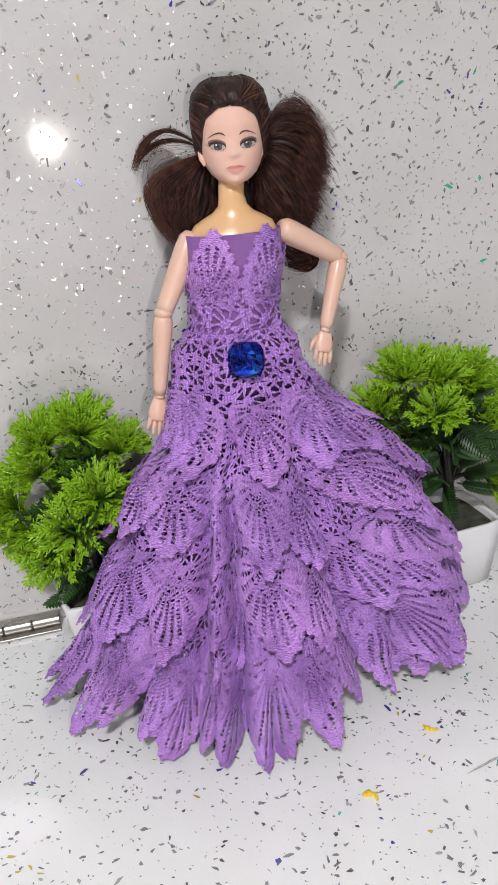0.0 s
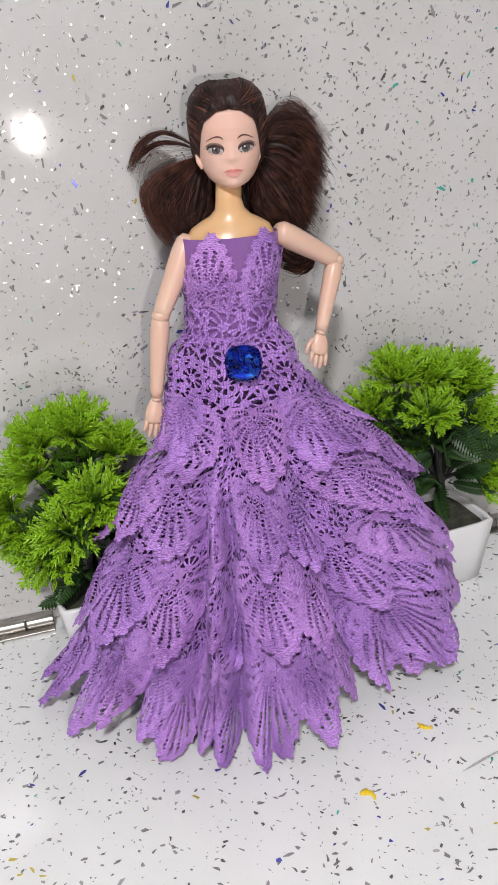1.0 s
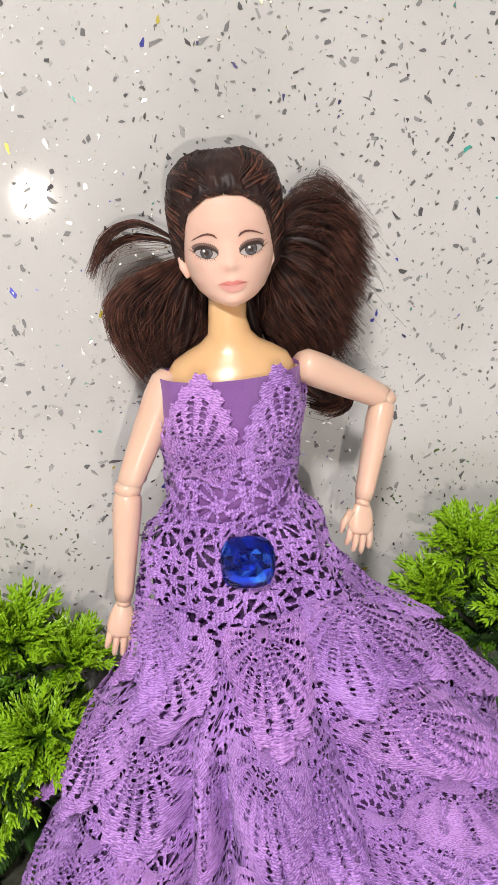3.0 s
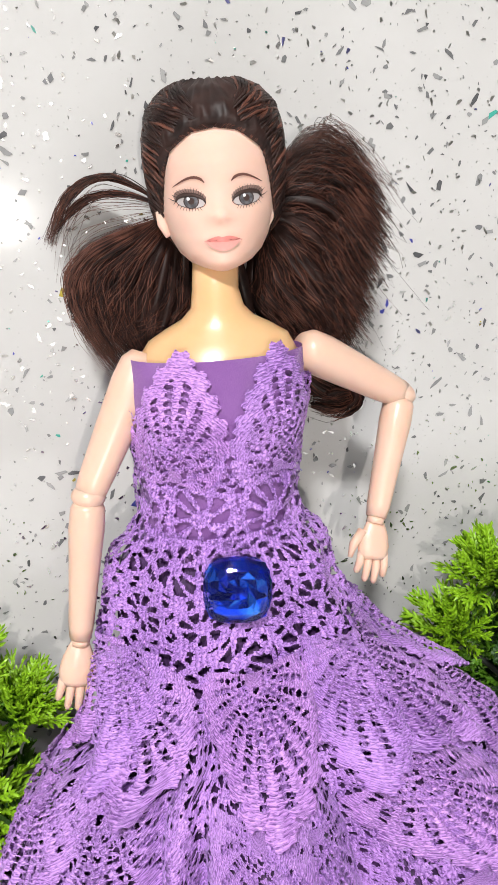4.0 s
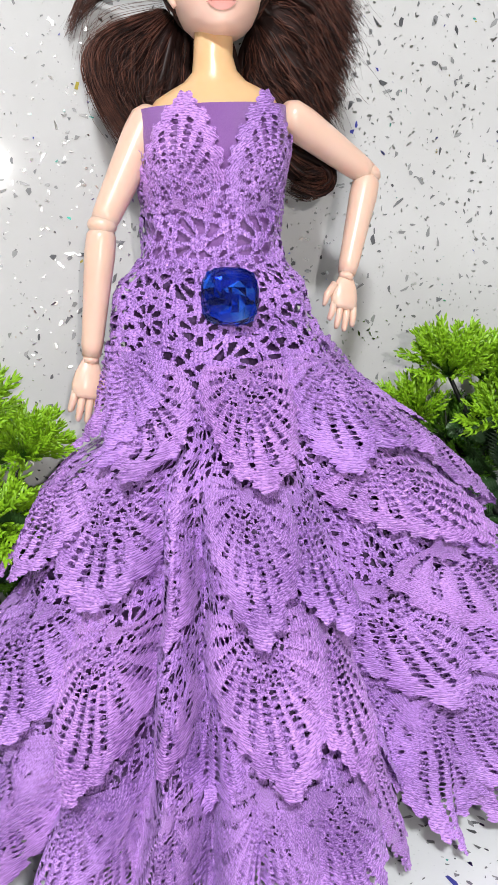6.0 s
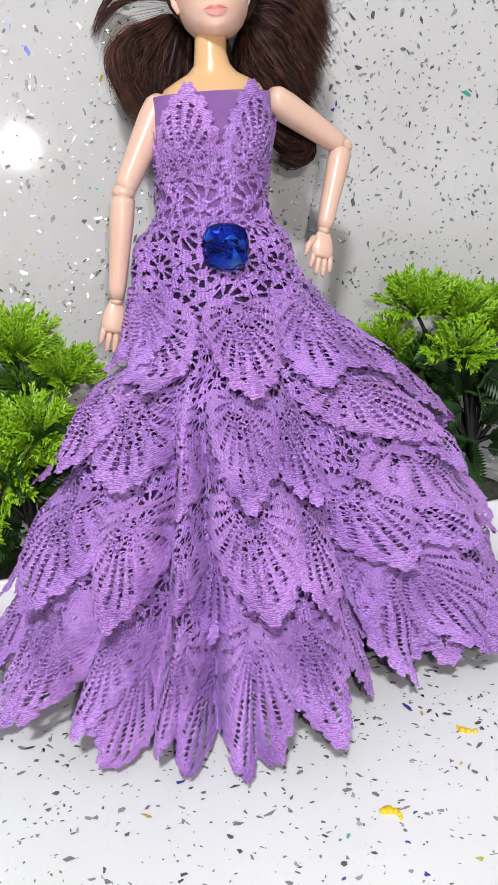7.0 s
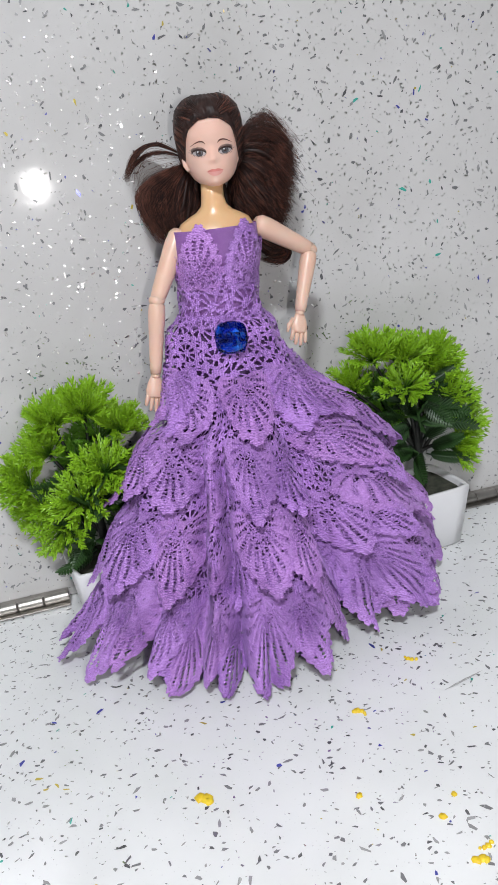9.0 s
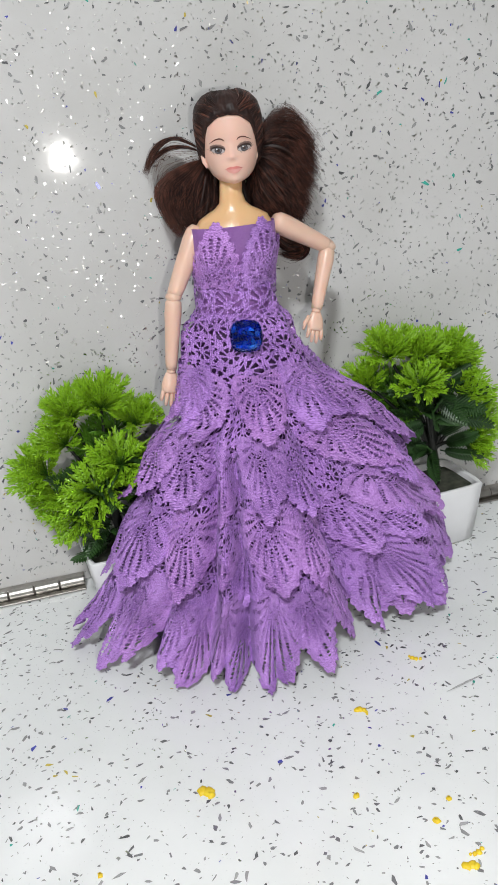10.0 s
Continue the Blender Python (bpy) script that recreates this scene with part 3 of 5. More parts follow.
    arm((0.0492, -0.0475, 0.2252), (0.0822, -0.0405, 0.2052), (0.0688, -0.0520, 0.1722), (0.0640, -0.0575, 0.1535), 1)

    # hair: a combed cap, then loose wavy locks at both sides
    r = np.random.default_rng(3)
    cap_mark = len(h.v)

    def zline(beta):
        return np.interp(np.abs(beta), [0, 0.35, 0.8, 1.1, 1.35, 1.6, 3.2], [0.2815, 0.2808, 0.2765, 0.2675, 0.2590, 0.252, 0.249])

    def scalp(beta, z, out):
        """Points over the head; beta is the turn from the face's middle."""
        zz = np.clip(z, 0.2475, 0.2924)
        z = z + 0.0008 * np.clip((z - 0.279) / 0.013, 0, 1) ** 1.3
        rx, rf, rb = np.interp(zz, hz, hx) + out, np.interp(zz, hz, hf) + out, np.interp(zz, hz, hb) + 0.003 + out
        c = np.cos(beta)
        return np.stack([cx + rx * np.sin(beta), cy - np.where(c > 0, rf * np.abs(c) ** 0.84, -rb * np.abs(c)), z + 0.55 * np.clip(out, 0, 1) + 0 * beta], -1)

    B, Zc = np.meshgrid(np.linspace(-PI, PI, 121)[:-1], np.concatenate([np.linspace(0.250, 0.2865, 60), np.linspace(0.287, 0.2924, 10)]), indexing="xy")
    rise = np.clip((Zc - zline(B) - 0.0002 * np.sin(B * 31)) / 0.0012, 0, 1)
    o = -0.0016 + rise * (0.0026 + 0.0012 * np.clip((Zc - 0.270) / 0.015, 0, 1)) + rise * (0.00035 * np.sin(B * 17 + Zc * 500) + 0.0002 * np.sin(B * 41))
    h.add(scalp(B, Zc, o).reshape(-1, 3), grid_faces(70, 120, True).tolist() + [[69 * 120 + i for i in range(120)]], HAIR)
    for _ in range(620):
        be = r.uniform(-1.5, 1.5)
        sg, t = np.sign(be), np.linspace(0, 1, 10)
        z0 = zline(be) + 0.0002
        bt = be + (sg * r.uniform(1.9, 2.7) - be) * t
        zt = z0 + (min(0.2922, z0 + r.uniform(0.003, 0.011)) - z0) * np.sin(PI * 0.5 * np.clip(t * 2.2, 0, 1)) - 0.012 * np.clip(t - 0.6, 0, 1)
        tube(h, scalp(bt, zt, 0.0004 + (0.0019 + 0.0007 * r.random()) * np.clip(t * 5, 0, 1)), np.array([0.3, 0.6, 0.7, 0.7, 0.7, 0.7, 0.7, 0.7, 0.6, 0.3]) * 0.0006, HAIR if r.random() < 0.75 else HAIR_RED, 4)

    # the head is turned a little to its right
    ca, sa = math.cos(-0.19), math.sin(-0.19)
    for k in [*range(mark, face_end), *range(cap_mark, len(h.v))]:
        dx, dy = h.v[k][:, 0] - cx, h.v[k][:, 1] - cy
        h.v[k][:, 0], h.v[k][:, 1] = cx + ca * dx - sa * dy, cy + sa * dx + ca * dy

    def lock(a0, a1, count, spread, wave, rad, mats, n=14, curl=1.0):
        """Strands between two guide curves, with clumped waves."""
        g0, g1 = spline(a0, n), spline(a1, n)
        t = np.linspace(0, 1, n)
        for _ in range(count):
            cl = int(r.integers(13))
            tuck = cl * 0.618 % 1
            u = min(1, max(0, (cl + 0.5 + r.normal(0, 0.55 if curl == 1 else 0.4)) / 13))
            c = g0 * (1 - u) + g1 * u
            ph, am = cl * 2.4 + r.normal(0, 0.45 if curl == 1 else 0.22), wave * (0.6 + (r.random() if curl == 1 else 0.2 * r.random() + 0.7 * tuck))
            side = np.stack([np.sin(curl * t * 10 + ph), 0.8 * np.cos(curl * t * 9 + ph * 1.7), np.cos(curl * t * 11 + ph)], -1) * am * t[:, None]
            c = c + side + r.normal(0, spread, 3) * t[:, None] ** 0.7 + np.array([0, r.uniform(-0.009, 0.010), 0]) * t[:, None] ** 0.5
            c[:, 1] = np.minimum(c[:, 1], -0.0015)
            if curl > 1:
                c = c[:max(6, int(n * (0.72 + 0.28 * tuck)))]
            cut = len(c) if curl > 1 else n if r.random() < 0.6 else int(n * r.uniform(0.75, 1))
            tube(h, c[:cut], rad * np.interp(np.linspace(0, 1, cut), [0, 0.15, 0.75, 1], [0.7, 1, 0.9, 0.25]), mats[int(r.random() * len(mats))], 3, caps=False)

    # the side swept over the shoulder: a full mass, a looser outer lock and the thin wisps
    left_out = [(0.0176, -0.022, 0.2607), (0.0088, -0.022, 0.2563), (0.0003, -0.022, 0.2520), (-0.0051, -0.022, 0.2460), (-0.0059, -0.022, 0.2388), (-0.0031, -0.022, 0.2293), (0.0020, -0.022, 0.2212)]
    left_in = [(0.0235, -0.022, 0.2555), (0.0250, -0.022, 0.2483), (0.0247, -0.022, 0.2413), (0.0229, -0.022, 0.2351), (0.0189, -0.022, 0.2303), (0.0144, -0.022, 0.2270), (0.0109, -0.022, 0.2241)]
    rim_out = [(0.0171, -0.022, 0.2608), (0.0084, -0.022, 0.2581), (-0.0018, -0.022, 0.2545), (-0.0086, -0.022, 0.2493), (-0.0105, -0.022, 0.2429), (-0.0081, -0.022, 0.2336), (-0.0006, -0.022, 0.2201)]
    rim_in = [(0.0169, -0.022, 0.2593), (0.0088, -0.022, 0.2563), (-0.0001, -0.022, 0.2520), (-0.0057, -0.022, 0.2467), (-0.0072, -0.022, 0.2407), (-0.0048, -0.022, 0.2322), (0.0013, -0.022, 0.2206)]
    mid_in = [(0.0197, -0.022, 0.2584), (0.0131, -0.022, 0.2520), (0.0080, -0.022, 0.2440), (0.0056, -0.022, 0.2364), (0.0060, -0.022, 0.2285), (0.0076, -0.022, 0.2236), (0.0089, -0.022, 0.2210)]
    w0 = [(0.0169, -0.026, 0.2656), (0.0114, -0.022, 0.2699), (0.0045, -0.018, 0.2729), (-0.0023, -0.014, 0.2714), (-0.0085, -0.011, 0.2660), (-0.0133, -0.008, 0.2558)]
    w1 = [(0.0168, -0.026, 0.2645), (0.0111, -0.022, 0.2672), (0.0048, -0.018, 0.2682), (-0.0012, -0.014, 0.2670), (-0.0069, -0.011, 0.2636), (-0.0111, -0.008, 0.2587)]
    mats = [HAIR, HAIR_RED]
    lock(left_out, left_in, 2300, 0.0020, 0.0020, 0.00012, [HAIR, HAIR_RED, HAIR], 18, 1.3)
    lock(mid_in, left_in, 70, 0.0008, 0.0005, 0.0020, [HAIR])
    lock(rim_out, rim_in, 260, 0.0010, 0.0006, 0.00011, [HAIR_RED, HAIR, HAIR_RED], 16)
    lock(rim_in, left_out, 180, 0.0020, 0.0012, 0.00009, [HAIR_RED], 16)
    lock(w0, w0, 110, 0.0008, 0.0004, 0.00014, [HAIR, HAIR_RED, HAIR_RED])
    lock(w1, w1, 75, 0.0008, 0.0004, 0.00013, [HAIR, HAIR_RED, HAIR_RED])
    lock(w0, rim_out, 26, 0.0016, 0.0010, 0.00007, [HAIR_RED])
    # the fuller, frizzy side with its curled end below the arm
    r_top = [(0.0487, -0.032, 0.2675), (0.0556, -0.028, 0.2719), (0.0639, -0.028, 0.2736), (0.0715, -0.028, 0.2719), (0.0761, -0.028, 0.2663), (0.0767, -0.028, 0.2599), (0.0724, -0.028, 0.2555)]
    r_mid = [(0.0481, -0.032, 0.2617), (0.0560, -0.028, 0.2631), (0.0635, -0.028, 0.2613), (0.0697, -0.028, 0.2556), (0.0694, -0.028, 0.2479), (0.0710, -0.028, 0.2399), (0.0726, -0.028, 0.2333)]
    r_low = [(0.0482, -0.028, 0.2567), (0.0521, -0.028, 0.2512), (0.0577, -0.028, 0.2431), (0.0626, -0.028, 0.2356), (0.0668, -0.028, 0.2288), (0.0648, -0.028, 0.2240), (0.0594, -0.028, 0.2212)]
    r_in = [(0.0455, -0.028, 0.2531), (0.0431, -0.028, 0.2456), (0.0422, -0.028, 0.2387), (0.0444, -0.028, 0.2322), (0.0483, -0.028, 0.2271), (0.0532, -0.028, 0.2201), (0.0581, -0.028, 0.2113)]
    tail_out = [(0.0524, -0.028, 0.2218), (0.0593, -0.028, 0.2170), (0.0672, -0.028, 0.2138), (0.0720, -0.028, 0.2082), (0.0715, -0.028, 0.2013), (0.0649, -0.028, 0.1981), (0.0577, -0.028, 0.2010)]
    tail_in = [(0.0514, -0.028, 0.2186), (0.0563, -0.028, 0.2097), (0.0615, -0.028, 0.2049), (0.0661, -0.028, 0.2050), (0.0670, -0.028, 0.2078), (0.0644, -0.028, 0.2089), (0.0616, -0.028, 0.2075)]
    fuzz_out = [(0.0507, -0.028, 0.2736), (0.0567, -0.028, 0.2777), (0.0634, -0.028, 0.2811), (0.0687, -0.028, 0.2821), (0.0742, -0.028, 0.2780), (0.0791, -0.028, 0.2689), (0.0803, -0.028, 0.2628)]
    fuzz_in = [(0.0505, -0.028, 0.2692), (0.0573, -0.028, 0.2733), (0.0632, -0.028, 0.2761), (0.0682, -0.028, 0.2749), (0.0735, -0.028, 0.2721), (0.0782, -0.028, 0.2652), (0.0772, -0.028, 0.2576)]
    fly_out = [(0.0612, -0.028, 0.2666), (0.0714, -0.028, 0.2684), (0.0791, -0.028, 0.2697), (0.0835, -0.028, 0.2718), (0.0839, -0.028, 0.2755)]
    fly_in = [(0.0674, -0.028, 0.2511), (0.0744, -0.028, 0.2507), (0.0793, -0.028, 0.2489), (0.0818, -0.028, 0.2440), (0.0799, -0.028, 0.2393)]
    lock(r_top, r_mid, 1700, 0.0030, 0.0046, 0.00012, mats, 26, 2.3)
    lock(r_mid, r_low, 1700, 0.0028, 0.0042, 0.00012, mats, 26, 2.3)
    lock(r_low, r_in, 1100, 0.0020, 0.0030, 0.00012, mats, 22, 2.0)
    lock(tail_out, tail_in, 420, 0.0009, 0.0006, 0.00016, mats, 18)
    lock(tail_out, tail_in, 26, 0.0004, 0.0003, 0.0014, [HAIR], 14)
    for p0, p1 in ((r_top, r_mid), (r_mid, r_low), (r_low, r_in)):
        p0, p1 = [np.array(p) * 0.80 + np.array(q) * 0.20 for p, q in zip(p0, r_in)], [np.array(p) * 0.85 + np.array(q) * 0.15 for p, q in zip(p1, r_in)]
        lock(p0, p1, 34, 0.001, 0.0012, 0.0020, [HAIR])
    back = [(0.024, -0.022, 0.262), (0.023, -0.022, 0.25), (0.022, -0.022, 0.238), (0.022, -0.022, 0.228)]
    lock(back, [(0.034, -0.024, 0.264), (0.036, -0.024, 0.252), (0.038, -0.026, 0.240), (0.040, -0.026, 0.228)], 40, 0.001, 0.0004, 0.0024, [HAIR])
    lock(fuzz_out, fuzz_in, 170, 0.0022, 0.0030, 0.00007, [HAIR_RED, HAIR_RED, HAIR], 22, 2.2)
    lock(r_top, r_mid, 190, 0.0046, 0.0046, 0.00007, [HAIR_RED, HAIR], 22, 2.2)
    lock(fly_out, fly_in, 30, 0.0024, 0.0022, 0.00006, [HAIR_RED], 18, 1.8)
    lock(r_mid, r_low, 170, 0.0048, 0.0040, 0.00007, [HAIR_RED, HAIR], 22, 2.2)
    ob = new("doll", h.mesh("doll"))
    return tagged(ob, "fashion doll with pale skin and windswept dark brown hair", "doll")


doll()


# ---- the lace gown ----
ZS = np.array([0.0, 0.04, 0.076, 0.11, 0.135, 0.158, 0.173, 0.180])
YF = np.array([-0.156, -0.141, -0.123, -0.099, -0.080, -0.0705, -0.0675, -0.0655])
XC = np.array([0.010, 0.012, 0.016, 0.018, 0.020, 0.021, 0.022, 0.022])
YC = np.array([-0.075, -0.072, -0.066, -0.060, -0.055, -0.050, -0.047, -0.047])
YB = np.array([-0.022, -0.022, -0.022, -0.024, -0.026, -0.028, -0.031, -0.032])
# stepped outline of the tiers at both sides
ZL = np.array([0.0, 0.016, 0.032, 0.041, 0.060, 0.072, 0.079, 0.083, 0.096, 0.111, 0.119, 0.125, 0.135, 0.153, 0.173, 0.180])
XL = np.array([-0.101, -0.090, -0.079, -0.072, -0.065, -0.060, -0.053, -0.049, -0.042, -0.036, -0.028, -0.016, -0.0115, -0.0075, -0.002, 0.001])
ZR = np.array([0.0, 0.031, 0.054, 0.071, 0.085, 0.108, 0.124, 0.138, 0.159, 0.173, 0.180])
XR = np.array([0.133, 0.131, 0.123, 0.113, 0.112, 0.095, 0.078, 0.062, 0.047, 0.044, 0.043])
# deep folds: angle, depth at the hem, half width, where it begins
FOLDS = ((1.20, 0.022, 0.09, 0.22), (1.04, 0.010, 0.10, 0.60), (1.86, 0.017, 0.065, 0.20), (2.08, 0.016, 0.06, 0.20), (0.42, 0.006, 0.10, 0.4), (2.45, 0.008, 0.065, 0.50),
         (2.74, 0.008, 0.07, 0.60), (1.56, -0.005, 0.15, 0.1), (0.80, -0.006, 0.15, 0.2))


def skirt(al, s, off, ease=None):
    """Points of the skirt: al is the angle (0 right, pi/2 front, pi left), s runs from waist 0 to hem 1, off is the distance from the lining."""
    al, s, off = np.broadcast_arrays(np.asarray(al, float), np.asarray(s, float), np.asarray(off, float))
    z = np.interp(s, [-0.06, 0, 1, 1.2], [0.1815, 0.174, 0.0035, 0.0015])
    past = np.clip(s - 1, 0, 1) * 0.10
    xc, yc = np.interp(z, ZS, XC), np.interp(z, ZS, YC)
    rx = np.where(np.cos(al) > 0, np.interp(z, ZR, XR) - xc, xc - np.interp(z, ZL, XL))
    ry = np.where(np.sin(al) > 0, yc - np.interp(z, ZS, YF), np.interp(z, ZS, YB) - yc)
    af = al if ease is None else ease[0] + ease[1] * (al - ease[0])
    w = af + 0.10 * np.sin(3 * af + 1.0) + 0.05 * np.sin(7 * af + 0.4)
    fold = 0.0030 * np.clip((s - 0.15) / 0.6, 0, 1) * np.sin(9.0 * w + 0.5 + 2 * s)
    fold = fold + 0.0007 * np.sin(23 * af + 40 * s) * np.clip(s * 4, 0, 1)
    fold = fold + 0.0105 * np.clip((s - 0.70) / 0.28, 0, 1) * (np.abs(np.sin(15 * w + 1.0)) - 0.5)
    for at, deep, wide, begin in FOLDS:
        fold = fold - deep * np.clip((s - begin) / 0.35, 0, 1) * np.exp(-((af - at - 0.04 * np.sin(5 * s)) / wide) ** 2)
    # puffed hip roll on both sides of the brooch
    fold = fold + 0.0062 * np.exp(-((s - 0.03) / np.where(s < 0.03, 0.045, 0.16)) ** 2) * (0.9 + 0.2 * np.sin(9 * al + 1)) * (1 - 0.9 * np.exp(-((al - 1.5) / 0.3) ** 2))
    fold = np.where(np.sin(al) > -0.2, fold, fold * 0.3)
    k = off + fold + past
    sn = np.sin(al)
    x = xc + rx * np.cos(al) + k * np.cos(al)
    y = yc - np.sign(sn) * np.abs(sn) ** 1.12 * ry - k * sn
    return np.stack([x, np.minimum(y, -0.002), np.maximum(z + 0.25 * off, 0.0008)], -1)


def girth(al, s):
    """Metres per radian round the skirt."""
    return np.linalg.norm(skirt(al + 0.15, s, 0) - skirt(al - 0.15, s, 0), axis=-1) / 0.3


def leaf_cloth(width, length, lobes, seed, step=0.00034):
    """A flat lace leaf, its root at the origin and its tip at y = length: points, the cells that hold thread, and relief.

    Satin ribs fan out from the root, ladders of square holes run between them, and small round stitched lobes make the rim."""
    r = np.random.default_rng(seed)
    wide = width / (0.86 * length)
    rows, cols = int(length * 1.08 / step), int(width * 1.16 / step)
    Y, X = np.meshgrid(np.linspace(-0.08 * length, length, rows), np.linspace(-0.58, 0.58, cols) * width, indexing="ij")

    def edge(psi):
        return length * np.interp(np.abs(psi), [0, 0.12, 0.30, 0.55, 0.85, 1.2, 1.7], [0.97, 0.90, 0.78, 0.66, 0.57, 0.49, 0.40])

    # lobes at even steps along the outline; a rib runs from the root to each
    fan = np.linspace(-1.68, 1.68, 400)
    arc = np.concatenate([[0], np.cumsum(np.hypot(np.diff(edge(fan) * np.sin(fan)), np.diff(edge(fan) * np.cos(fan))))])
    ends = np.interp(np.linspace(0, arc[-1], lobes), arc, fan)
    size = 0.53 * arc[-1] / (lobes - 1)
    fx, fy = X / wide, Y + 0.02 * length
    rho = np.hypot(fx, fy)
    psi = np.arctan2(fx, fy) * (1 - 0.10 * np.sin(np.clip(rho / length, 0, 1) * 3))
    top = edge(psi)
    body = (rho < top - 1.40 * size) & (np.abs(psi) < 1.72)
    dome, spin = np.zeros(X.shape), np.zeros(X.shape)
    lobe = np.zeros(X.shape, bool)
    for k, e in enumerate(ends):
        rad = size * (1 + 0.08 * r.normal())
        cx, cy = (edge(e) - rad) * math.sin(e), (edge(e) - rad) * math.cos(e)
        turn = np.arctan2(fy - cy, fx - cx)
        d = np.hypot(fx - cx, fy - cy) / rad
        lobe |= d < 1 + 0.12 * np.sin(7 * turn + k)
        dome = np.maximum(dome, np.clip(1 - d**2, 0, 1))
        spin = np.where(d < 1, np.sin(11 * turn), spin)
    q = np.interp(psi, ends, np.arange(lobes))
    pitch = np.interp(psi, ends, np.gradient(ends))
    f = q - np.round(q)
    ladder = rho / 0.00195 + 0.5 * (np.floor(q) % 2) + 0.15 * np.sin(psi * 9)
    g = ladder - np.floor(ladder)
    gap = (0.5 - np.abs(f)) * pitch * rho
    hole = (gap < np.clip(0.38 * pitch * rho, 0.0, 0.00095)) & (g < 0.64) & (rho > top * 0.16) & (rho < top - 1.45 * size) & (np.abs(psi) < 1.5)
    # eyelets round the root
    hole |= (np.abs(rho - 0.11 * length) < 0.0008) & (np.sin(psi * 7 + 1) > 0.3) & (np.abs(psi) < 1.6)
    relief = 0.00050 * np.cos(2 * PI * f) * np.clip(rho / top * 3, 0, 1) * (dome < 0.1) + 0.0007 * dome + 0.00014 * spin * (dome > 0) + 0.00010 * np.sin(2 * PI * g)
    m = lambda c: 0.25 * (c[1:, 1:] + c[:-1, 1:] + c[1:, :-1] + c[:-1, :-1])
    keep = (m((body | lobe).astype(float)) > 0.45) & (m(hole.astype(float)) < 0.5)
    return X, Y, keep, relief + r.normal(0, 0.000012, X.shape), np.stack([rho.ravel() * 1500, psi.ravel() * length * 650], -1)


def crinkle(u, v):
    """Puckers of stiff embroidery that has been gathered by hand."""
    return 0.0007 * np.sin(u * 900 + 2.1 * np.sin(v * 410)) * np.sin(v * 620 + 1.7 * np.sin(u * 530)) + 0.0005 * np.sin(u * 1900 + v * 1300 + 2 * np.sin(v * 900)) * np.sin(v * 2100 - u * 700)


lr = np.random.default_rng(11)


def thread_jitter(shape, amount):
    return lr.normal(0, amount, shape)


def lay_leaf(al0, s_tip, width, length, off, tilt, lift, cling, cup=0.0028):
    """One leaf of lace hung on the skirt, its tip at s_tip; the root is tucked under, the rim stands off."""
    X, Y, keep, relief, uv = leaf_cloth(width, length, 15 if width > 0.026 else 13, int(lr.integers(9999)))
    A, T = 2 * X / width, np.clip(Y / length, -0.1, 1)
    c, s = math.cos(tilt), math.sin(tilt)
    x, y = c * X + s * (Y - length), -s * X + c * (Y - length)
    run = 0.205
    sp = np.clip(s_tip + y / run, 0.0, 1.15)
    g = max(float(girth(al0, s_tip)), 0.02)
    for _ in range(3):
        g = max(float(girth(al0 + 0.5 * s * length / g, s_tip - 0.5 * c * length / run)), 0.03)
    g = g * np.interp(sp, [s_tip - c * length / run, s_tip], [0.92, 1.08])
    al = al0 - x / g + thread_jitter(X.shape, 0.000015) / g
    sp = sp + thread_jitter(X.shape, 0.000015) / run
    ph = lr.random(2) * 6
    wave = 0.0016 * np.sin(A * 4 + ph[0]) * np.sin(T * 5 + ph[1]) * T
    o = off + relief + lift * np.clip(T, 0, 1) ** 1.6 - 0.0024 * (1 - T) ** 2 - cup * np.abs(A) ** 2 * (0.4 + T) + wave + 0.0012 * lr.normal() * A * (0.3 + T) + 0.40 * crinkle(al * 0.07, sp * run)
    h = Heap()
    h.add(skirt(al, sp, o, (al0, cling)).reshape(-1, 3), grid_faces(*X.shape, keep=keep).tolist(), LACE, uv)
    return h.mesh("lace_leaf")


def flower_holes(u, v, size):
    """Daisy openwork: petals of air round a thread eye, small holes between, no two flowers quite alike."""
    u, v = u + 0.06 * size * np.sin(v * 420 + 1.3), v + 0.06 * size * np.sin(u * 350)
    iv = np.floor(v / size)
    u = u + 0.5 * size * iv
    iu = np.floor(u / size)
    dx, dy = u / size - iu - 0.5, v / size - iv - 0.5
    odd = np.sin(iu * 12.9 + iv * 78.2)
    rho, psi = np.hypot(dx, dy), np.arctan2(dy, dx) + odd
    petal = (rho > 0.15) & (rho < 0.37 + 0.03 * odd) & (np.abs(np.sin(4 * psi)) > 0.58 + 0.1 * np.sin(3 * psi + odd))
    ring = (rho > 0.47) & (rho < 0.56) & (np.sin(9 * psi) > 0.45)
    return petal | ring


